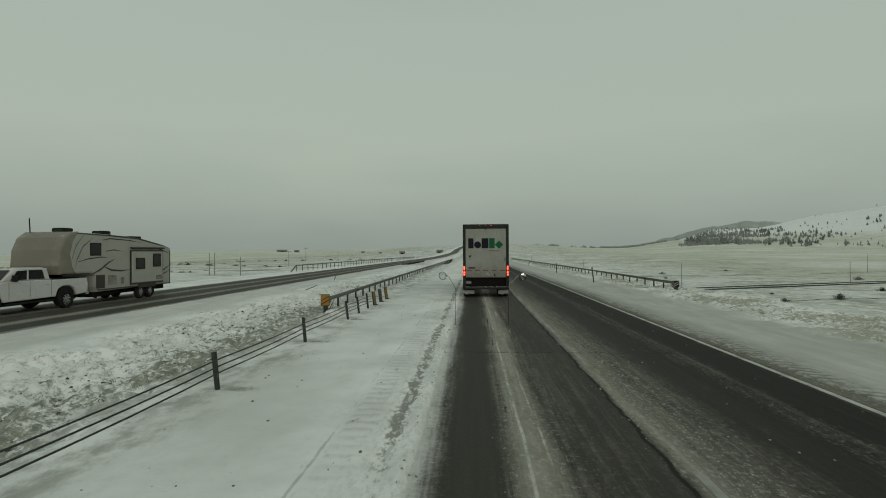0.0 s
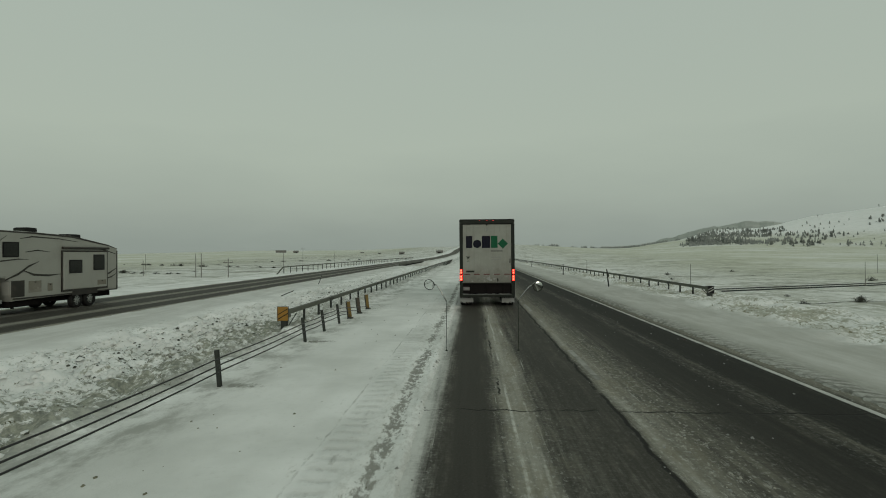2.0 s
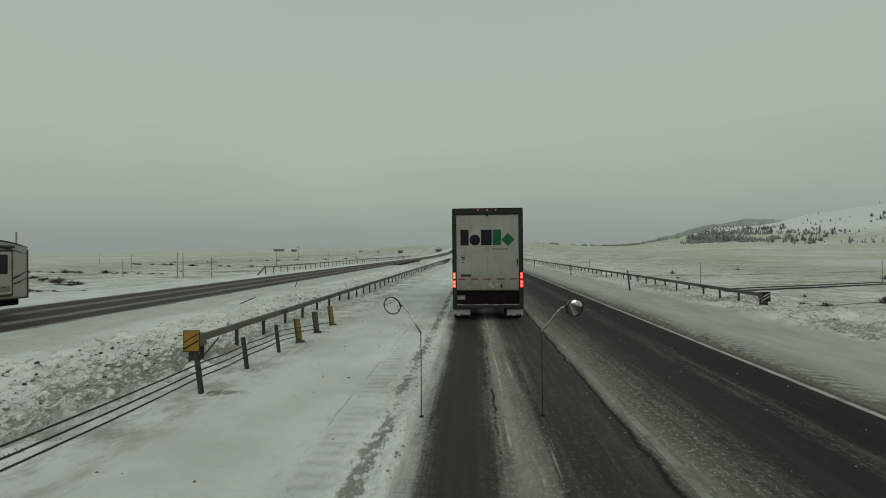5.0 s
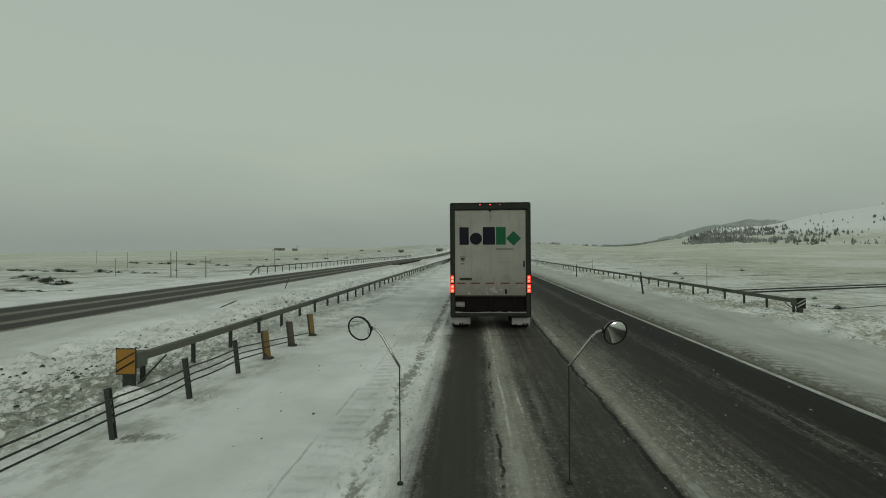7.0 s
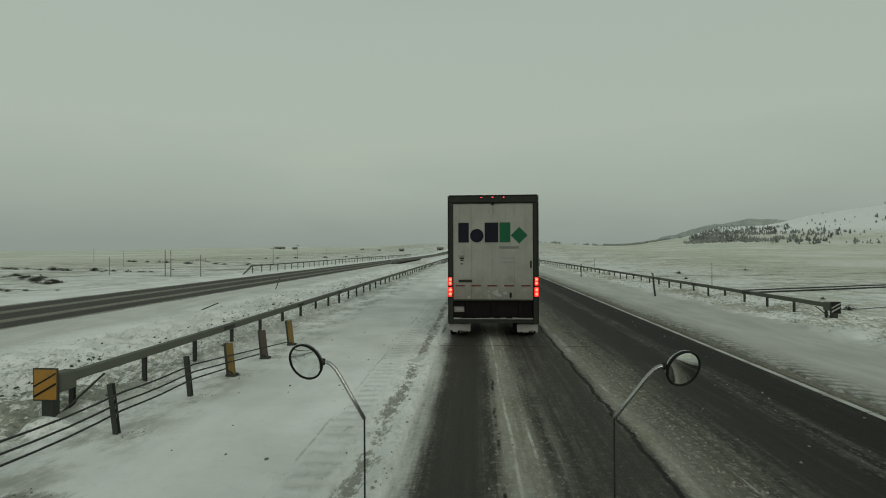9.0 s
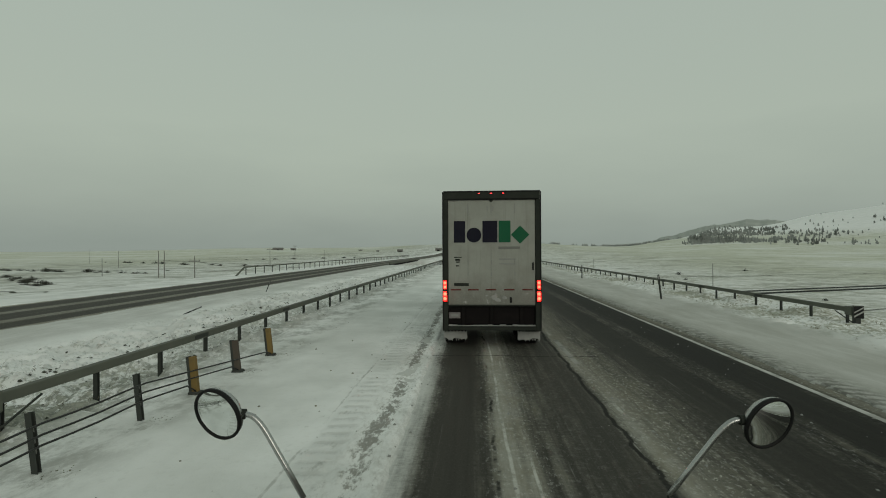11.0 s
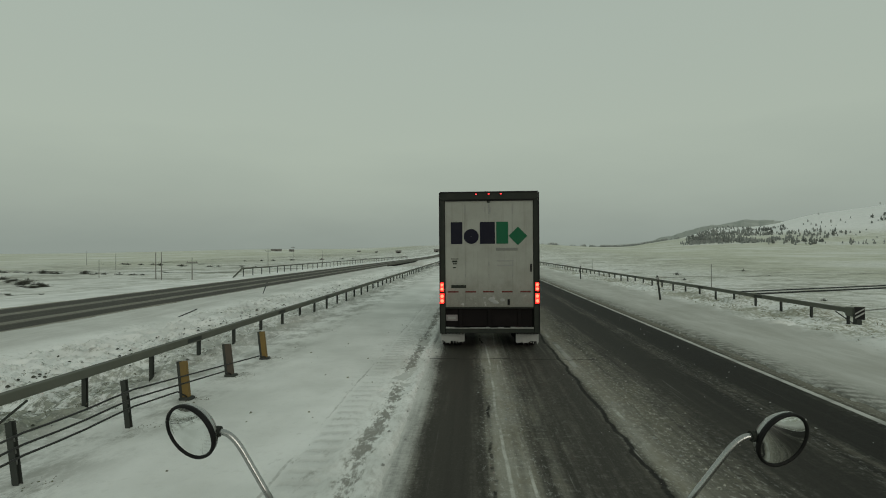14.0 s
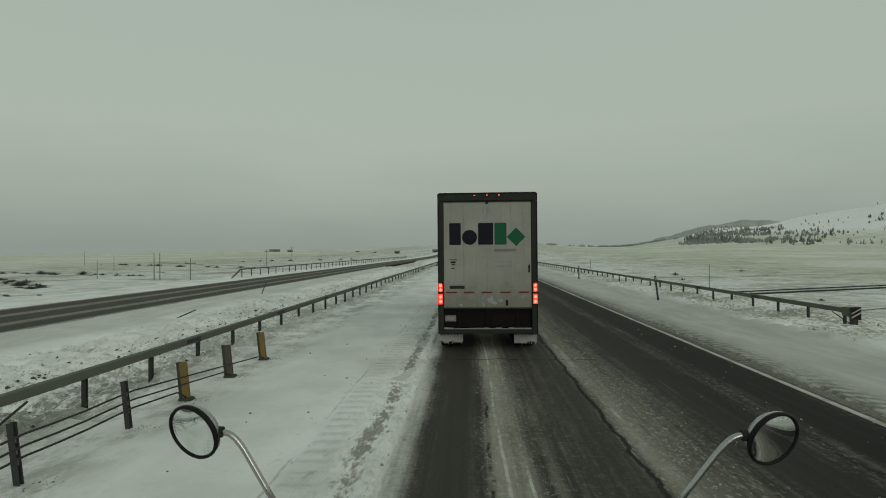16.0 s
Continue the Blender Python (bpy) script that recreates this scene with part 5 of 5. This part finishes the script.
    for x in (-0.3, 0, 0.3):
        part("roof_lamp", box(bmesh.new(), (x - 0.05, 2.40, 1.99), (x + 0.05, 2.55, 2.02), 0.008), M_AMBER, root)
    part("undercarriage", box(bmesh.new(), (-0.6, 0.4, 0.35), (0.6, 5.8, 0.62), 0.03), M_TUNDER, root)


pickup()


def fifth_wheel():
    """Fifth-wheel camper behind the pickup; kingpin over the truck bed."""
    root = thing("camper_trailer", pose(-20.6, 22.1, 0.005), "greige fifth-wheel camper trailer with dark swoosh graphics", "camper")
    W = 1.22
    prof = [(0.05, 1.62), (-0.06, 2.05), (0.02, 2.75), (0.35, 3.35), (0.80, 3.62), (1.3, 3.66), (3.8, 3.62), (6.4, 3.52), (9.2, 3.14), (10.0, 2.96), (10.08, 2.75), (10.05, 0.72), (2.75, 0.62), (2.6, 0.9), (2.55, 1.45), (2.3, 1.62)]
    part("body", extrude(bmesh.new(), prof, -W, W, 0.10), M_RVBODY, root)
    cap = [(0.03, 1.63), (-0.085, 2.05), (-0.005, 2.77), (0.33, 3.38), (0.80, 3.655), (1.35, 3.70), (0.95, 3.2), (0.75, 2.6), (0.9, 2.0), (1.2, 1.60)]
    part("front_cap", extrude(bmesh.new(), cap, -W - 0.012, W + 0.012, 0.10), M_RVCAP, root)
    x0, x1 = W + 0.003, W + 0.012

    def swoosh(pts, w, name="swoosh"):
        bm = bmesh.new()
        n = len(pts)
        up, dn = [], []
        for i, (y, z) in enumerate(pts):
            k = w * math.sin(math.pi * (0.15 + 0.8 * i / (n - 1)))
            up.append(bm.verts.new((x1, y, z + k)))
            dn.append(bm.verts.new((x1, y, z - k)))
        for i in range(n - 1):
            bm.faces.new((dn[i], dn[i + 1], up[i + 1], up[i]))
        return part(name, bm, M_RVTRIM, root)

    swoosh([(1.25, 2.2), (2.0, 2.34), (3.0, 2.42), (3.6, 2.40)], 0.03)
    swoosh([(2.3, 1.55), (3.0, 1.78), (3.6, 2.1), (4.2, 2.3)], 0.055)
    swoosh([(3.3, 1.92), (3.9, 1.72), (4.8, 1.66), (5.6, 1.70)], 0.05)
    swoosh([(3.4, 2.72), (4.1, 2.80), (5.0, 2.72)], 0.03)
    swoosh([(3.1, 3.30), (3.8, 3.40), (5.5, 3.34), (6.8, 3.22)], 0.03)
    swoosh([(7.4, 2.95), (8.6, 2.9), (9.9, 2.62)], 0.05)
    swoosh([(8.6, 1.5), (9.3, 1.62), (10.0, 1.9)], 0.05)
    swoosh([(8.9, 1.3), (9.5, 1.42), (10.0, 1.6)], 0.04)
    swoosh([(1.0, 1.7), (1.15, 2.3), (1.6, 2.95), (2.4, 3.42)], 0.04)
    swoosh([(0.75, 1.75), (0.78, 2.3), (1.1, 3.0), (1.7, 3.55)], 0.035, "cap_edge")
    swoosh([(1.2, 3.60), (3.8, 3.56), (6.4, 3.46), (8.0, 3.24), (9.2, 3.08), (10.0, 2.90)], 0.045, "roof_edge")
    part("rear_edge", box(bmesh.new(), (x0, 9.93, 0.75), (x0 + 0.01, 10.02, 2.8)), M_RVTRIM, root)
    part("belt_trim", box(bmesh.new(), (x0, 2.7, 0.70), (x0 + 0.01, 10.0, 0.76)), M_RVTRIM, root)

    def window(y0, y1, z0, z1, px=0.0):
        f = part("window", box(bmesh.new(), (x0 + px, y0 - 0.05, z0 - 0.05), (x0 + px + 0.02, y1 + 0.05, z1 + 0.05), 0.01), M_BLACK, root)
        part("pane", box(bmesh.new(), (x0 + px + 0.0205, y0, z0), (x0 + px + 0.026, y1, z1)), M_GLASSD, f)

    window(2.2, 3.0, 2.55, 3.1)
    # slide-out room
    sl = part("slide_out", box(bmesh.new(), (W - 0.05, 5.7, 0.92), (W + 0.09, 9.0, 2.72), 0.03), M_RVBODY, root)
    bm = bmesh.new()
    for a, b in (((5.62, 0.84), (5.70, 2.80)), ((9.0, 0.84), (9.08, 2.80)), ((5.70, 2.72), (9.0, 2.80)), ((5.70, 0.84), (9.0, 0.92))):
        box(bm, (W + 0.004, a[0], a[1]), (W + 0.06, b[0], b[1]))
    part("slide_trim", bm, M_RVTRIM, sl)
    window(6.1, 6.95, 1.75, 2.3, 0.09)
    window(7.9, 8.7, 1.85, 2.55, 0.09)
    part("slide_awning", rod(bmesh.new(), (W + 0.10, 5.6, 2.92), (W + 0.10, 9.1, 2.92), 0.06, 12), M_RVTRIM, root)
    for y0, y1, z0, z1 in ((3.6, 4.35, 0.95, 1.45), (4.75, 5.05, 0.95, 1.3), (8.2, 8.9, 1.05, 1.3)):
        h = part("hatch", box(bmesh.new(), (x0, y0, z0), (x0 + (0.10 if y0 > 8 else 0.012), y1, z1), 0.01), M_RVCAP, root)
        part("hatch_latch", box(bmesh.new(), (x0 + (0.101 if y0 > 8 else 0.013), (y0 + y1) / 2 - 0.04, z1 - 0.08), (x0 + (0.115 if y0 > 8 else 0.03), (y0 + y1) / 2 + 0.04, z1 - 0.04)), M_BLACK, h)
    for y, z in ((1.5, 3.70), (4.6, 3.66), (7.4, 3.44)):
        a = part("roof_unit", box(bmesh.new(), (-0.35, y, z - 0.08), (0.35, y + (0.65 if y < 7 else 0.9), z + 0.20), 0.08, 2), M_BLACK, root)
        part("roof_unit_grille", box(bmesh.new(), (-0.25, y - 0.006, z), (0.25, y - 0.001, z + 0.12)), M_TFRAME, a)
    part("antenna", rod(bmesh.new(), (-0.9, 0.8, 3.6), (-0.9, 0.75, 4.35), 0.03, 7), M_TFRAME, root)
    part("kingpin", box(bmesh.new(), (-0.25, 1.0, 1.30), (0.25, 1.5, 1.64), 0.03), M_TUNDER, root)
    for s in (-1, 1):
        for y in (6.85, 7.85):
            a, b = sorted((s * 0.92, s * 1.16))
            wheel(root, a, b, y, 0.37, 0.37, M_CHROME, s)
        part("wheel_skirt", box(bmesh.new(), (min(s * 1.225, s * 1.24), 6.4, 0.62), (max(s * 1.225, s * 1.24), 8.3, 0.84), 0.006), M_RVTRIM, root)
        part("jack", box(bmesh.new(), (s * 0.9 - 0.05, 3.0, 0.28), (s * 0.9 + 0.05, 3.12, 0.7), 0.01), M_TUNDER, root)
        part("tail_lamp", box(bmesh.new(), (min(s * 0.9, s * 1.1), 10.08, 0.95), (max(s * 0.9, s * 1.1), 10.10, 1.15), 0.01), M_TAPE, root)
    part("chassis", box(bmesh.new(), (-0.8, 3.0, 0.40), (0.8, 10.0, 0.66), 0.02), M_TUNDER, root)
    part("neck_panel", box(bmesh.new(), (x0, 2.62, 0.80), (x0 + 0.012, 3.35, 1.50), 0.01), M_RVTRIM, root, "dark panel below the overhang")
    part("generator_box", box(bmesh.new(), (-1.0, 2.75, 0.35), (1.0, 4.6, 0.62), 0.03), M_TUNDER, root)
    # the body is a short one; the wheels keep their round shape
    for ob in root.children_recursive:
        on_wheel = ob.name.startswith(("wheel.", "rim")) or ob.name == "wheel"
        ys = [v.co.y for v in ob.data.vertices]
        mid = 6.85 if abs(sum(ys) / len(ys) - 6.85) < 0.5 else 7.85
        for v in ob.data.vertices:
            v.co.y = v.co.y - 0.15 * mid if on_wheel else v.co.y * 0.85


fifth_wheel()


# ---------------------------------------------------------------- round convex mirrors on chrome arms
def hood_mirror(base, bend, joint, head, nx, label):
    """A round convex mirror on a bent tubular arm with a foot on the road."""
    root = thing("convex_mirror", pose(0, 0, 0), label, "mirror", "pair of convex mirrors")
    base, bend, joint, head = (Vector(q) for q in (base, bend, joint, head))
    n = Vector(nx).normalized()
    K = 1.085
    q = n.to_track_quat("Z", "Y")
    bm = bmesh.new()
    prof = [(r, math.sqrt(0.29 ** 2 - r * r) - 0.263) for r in (0.0, 0.02, 0.04, 0.06, 0.08, 0.095, 0.11, 0.122)]
    seg = 40
    rings = []
    for r, z in prof[1:]:
        rings.append([bm.verts.new(head + K * q.to_matrix() @ Vector((r * math.cos(2 * math.pi * k / seg), r * math.sin(2 * math.pi * k / seg), z + 0.004))) for k in range(seg)])
    c = bm.verts.new(head + K * q.to_matrix() @ Vector((0, 0, prof[0][1] + 0.004)))
    for k in range(seg):
        bm.faces.new((c, rings[0][k], rings[0][(k + 1) % seg])).smooth = True
        for a, b in zip(rings, rings[1:]):
            bm.faces.new((a[k], b[k], b[(k + 1) % seg], a[(k + 1) % seg])).smooth = True
    part("mirror_glass", bm, M_MIRROR, root, "silvered convex glass")
    bm = bmesh.new()
    prof = [(0.121, 0.0), (0.123, 0.010), (0.131, 0.010), (0.134, 0.0), (0.131, -0.012), (0.124, -0.012)]
    rings = [[bm.verts.new(head + K * q.to_matrix() @ Vector((r * math.cos(2 * math.pi * k / seg), r * math.sin(2 * math.pi * k / seg), z))) for r, z in prof] for k in range(seg)]
    for k in range(seg):
        a, b = rings[k], rings[(k + 1) % seg]
        for i in range(len(prof)):
            bm.faces.new((a[i], a[(i + 1) % 6], b[(i + 1) % 6], b[i])).smooth = True
    bmesh.ops.recalc_face_normals(bm, faces=bm.faces[:])
    part("rim", bm, M_BLACK, root, "black rubber rim")
    bm = bmesh.new()
    prof = [(0.130, -0.004), (0.128, -0.025), (0.105, -0.05), (0.06, -0.068), (0.0, -0.074)]
    rings = [[bm.verts.new(head + K * q.to_matrix() @ Vector((r * math.cos(2 * math.pi * k / seg), r * math.sin(2 * math.pi * k / seg), z))) for k in range(seg)] for r, z in prof[:-1]]
    c = bm.verts.new(head + K * q.to_matrix() @ Vector((0, 0, prof[-1][1])))
    for a, b in zip(rings, rings[1:]):
        for k in range(seg):
            bm.faces.new((a[k], a[(k + 1) % seg], b[(k + 1) % seg], b[k])).smooth = True
    for k in range(seg):
        bm.faces.new((rings[-1][k], rings[-1][(k + 1) % seg], c)).smooth = True
    bmesh.ops.recalc_face_normals(bm, faces=bm.faces[:])
    part("shell", bm, M_CHROME, root, "dull chrome back shell")
    pts = [joint]
    a, b = joint.lerp(bend, 0.35), bend.lerp(base, 0.24)
    for k in range(9):
        f = k / 8
        pts.append(a.lerp(bend, f).lerp(bend.lerp(b, f), f))
    pts += [b.lerp(base, 0.5), base]
    tube("arm", pts, 0.0148, M_CHROME, root, "chrome tubular arm", 14)
    collar = bmesh.new()
    rod(collar, joint - (bend - joint).normalized() * 0.035, joint + (bend - joint).normalized() * 0.02, 0.026, 14)
    part("collar", collar, M_TFRAME, root)
    part("stand", rod(bmesh.new(), (base.x, base.y, 0.02), base, 0.007, 8), M_TFRAME, root, "slim dark stand")
    part("foot", rod(bmesh.new(), (base.x, base.y, 0.003), (base.x, base.y, 0.02), 0.035, 16), M_TFRAME, root)


hood_mirror((-0.700, 17.485, 1.30), (-0.940, 17.47, 1.726), (-1.018, 17.467, 1.733), (-1.142, 17.46, 1.731), (-0.285, -0.923, -0.264), "round convex mirror with a black rim on a bent chrome arm")
hood_mirror((1.175, 17.60, 1.30), (1.480, 17.61, 1.689), (1.558, 17.616, 1.692), (1.692, 17.624, 1.672), (0.285, -0.923, -0.264), "round convex mirror with a black rim on a bent chrome arm")


# ---------------------------------------------------------------- dead grass, clods and slush
def tufts(name, spots_fn, count, seed, blades, tall, material, label):
    """Dead grass in tufts, one loose cover."""
    rnd = random.Random(seed)
    verts, faces = [], []
    made = 0
    tries = 0
    while made < count and tries < count * 12:
        tries += 1
        x, y = spots_fn(rnd)
        d = float(fbm(np.array(x * 0.45), np.array(y * 0.30), 4, seed))
        if d < 0.48 + rnd.uniform(-0.12, 0.12):
            continue
        made += 1
        z = gz(x, y) - 0.02
        for k in range(blades):
            a, lean = rnd.uniform(0, 2 * math.pi), rnd.uniform(0.2, 1.1)
            h, w = tall * rnd.uniform(0.4, 1.1), 0.004 + 0.006 * rnd.random()
            ox, oy = rnd.uniform(-0.07, 0.07), rnd.uniform(-0.07, 0.07)
            ca, sa = math.cos(a), math.sin(a)
            i = len(verts)
            verts += [(x + ox - sa * w, y + oy + ca * w, z), (x + ox + sa * w, y + oy - ca * w, z), (x + ox + ca * h * lean * 0.5, y + oy + sa * h * lean * 0.5, z + h * 0.75), (x + ox + ca * h * lean, y + oy + sa * h * lean, z + h * 0.8)]
            faces += [(i, i + 1, i + 2), (i + 1, i + 3, i + 2)]
    me = bpy.data.meshes.new(name)
    me.from_pydata(verts, [], faces)
    me.materials.append(material)
    return tagged(new(name, me), label, "grass", kind="stuff")


tufts("median_grass", lambda r: (r.triangular(-10.5, -5.5, -6.9), 3 + 70 * r.random() ** 1.5), 1100, 7, 5, 0.06, M_STRAW, "dead straw-coloured grass poking through the median snow")
tufts("verge_grass", lambda r: (10.6 + 16 * r.random() ** 1.4, 12 + 80 * r.random() ** 1.3), 1300, 8, 6, 0.095, M_HAY, "dead straw-coloured grass poking through the verge snow")


def clods(name, spots_fn, count, seed, lo, hi, material, label):
    rnd = random.Random(seed)
    verts, faces = [], []
    base = [Vector(v) for v in ((1, 0, 0), (-1, 0, 0), (0, 1, 0), (0, -1, 0), (0, 0, 1), (0.6, 0.6, 0.5), (-0.6, 0.55, 0.5), (-0.55, -0.6, 0.5), (0.6, -0.6, 0.45))]
    tri = ((0, 2, 5), (2, 4, 5), (4, 0, 5), (2, 1, 6), (1, 4, 6), (4, 2, 6), (1, 3, 7), (3, 4, 7), (4, 1, 7), (3, 0, 8), (0, 4, 8), (4, 3, 8))
    for _ in range(count):
        x, y = spots_fn(rnd)
        s = rnd.uniform(lo, hi) * (0.5 + rnd.random())
        z = 0.0 if -0.75 < x < 6.5 else gz(x, y)
        i = len(verts)
        a = rnd.uniform(0, 6.3)
        for v in base:
            k = rnd.uniform(0.6, 1.2) * s
            vx, vy = v.x * math.cos(a) - v.y * math.sin(a), v.x * math.sin(a) + v.y * math.cos(a)
            verts.append((x + vx * k, y + vy * k * 1.3, z - 0.15 * s + v.z * k * 1.05))
        faces += [(i + p, i + q, i + w) for p, q, w in tri]
    me = bpy.data.meshes.new(name)
    me.from_pydata(verts, [], faces)
    me.polygons.foreach_set("use_smooth", np.ones(len(me.polygons), bool))
    me.materials.append(material)
    return tagged(new(name, me), label, "snow clods", kind="stuff")


clods("slush_clods", lambda r: (r.choice((r.gauss(2.75, 0.3), r.gauss(0.6, 0.15), r.gauss(-0.85, 0.1), r.uniform(2.2, 6.4))), 4 + 50 * r.random() ** 1.2), 700, 3, 0.008, 0.022, M_GREY, "small lumps of grey slush on the road")
clods("lane_slush", lambda r: (r.gauss(2.85, 0.30), 5 + 45 * r.random() ** 1.1), 1300, 33, 0.005, 0.016, M_SLUSH, "crumbled tan slush between the two lanes")
clods("median_clods", lambda r: (r.triangular(-12.8, -5.4, -8.0), 4 + 62 * r.random() ** 1.5), 2200, 4, 0.015, 0.05, M_CLOD, "lumps of snow thrown onto the median")
clods("median_lumps", lambda r: (r.triangular(-11.8, -7.0, -9.2), 4 + 66 * r.random() ** 1.35), 3400, 14, 0.03, 0.085, M_CLOD, "larger broken lumps of ploughed snow on the median")
clods("median_clumps", lambda r: (r.gauss(-9.3, 0.5) + 0.4 * math.sin(r.random() * 6), 17 + 3.0 * int(r.random() ** 1.3 * 13) + r.gauss(0, 0.9)), 900, 25, 0.018, 0.048, M_SAGE, "dark clumps of grass and soil in a band along the median snow")
# dark lumps: soil, and also painted shadow in the gaps between snow lumps
clods("median_soil_shadow", lambda r: (r.triangular(-12.0, -5.8, -7.6), 4 + 50 * r.random() ** 2.0), 700, 15, 0.012, 0.03, M_SAGE, "dark lumps for soil and shadow between the median snow")
clods("shoulder_clods", lambda r: (r.uniform(-4.6, -0.9), 4 + 35 * r.random() ** 1.4), 120, 5, 0.008, 0.022, M_STRAW, "grit and dirt lumps on the snowy shoulder")
clods("verge_clods", lambda r: (10.8 + 14 * r.random() ** 1.6, 12 + 70 * r.random() ** 1.4), 800, 6, 0.015, 0.05, M_CLOD, "lumps of snow on the rough verge")
clods("post_foot_clods", lambda r: (-4.72 + abs(r.gauss(0, 0.22)), r.choice((18.55, 20.4, 22.2, 23.6, 25.2, 26.9)) + r.gauss(0.05, 0.09)), 130, 9, 0.004, 0.014, M_STRAW, "small straw-coloured lumps at the feet of the posts")
clods("rut_snow", lambda r: (r.choice((r.gauss(-0.98, 0.07), r.gauss(-1.4, 0.12), r.gauss(-1.0, 0.1))), 4 + 40 * r.random() ** 1.4), 700, 12, 0.004, 0.013, M_CLOD, "broken snow crust along the edge of the lane")
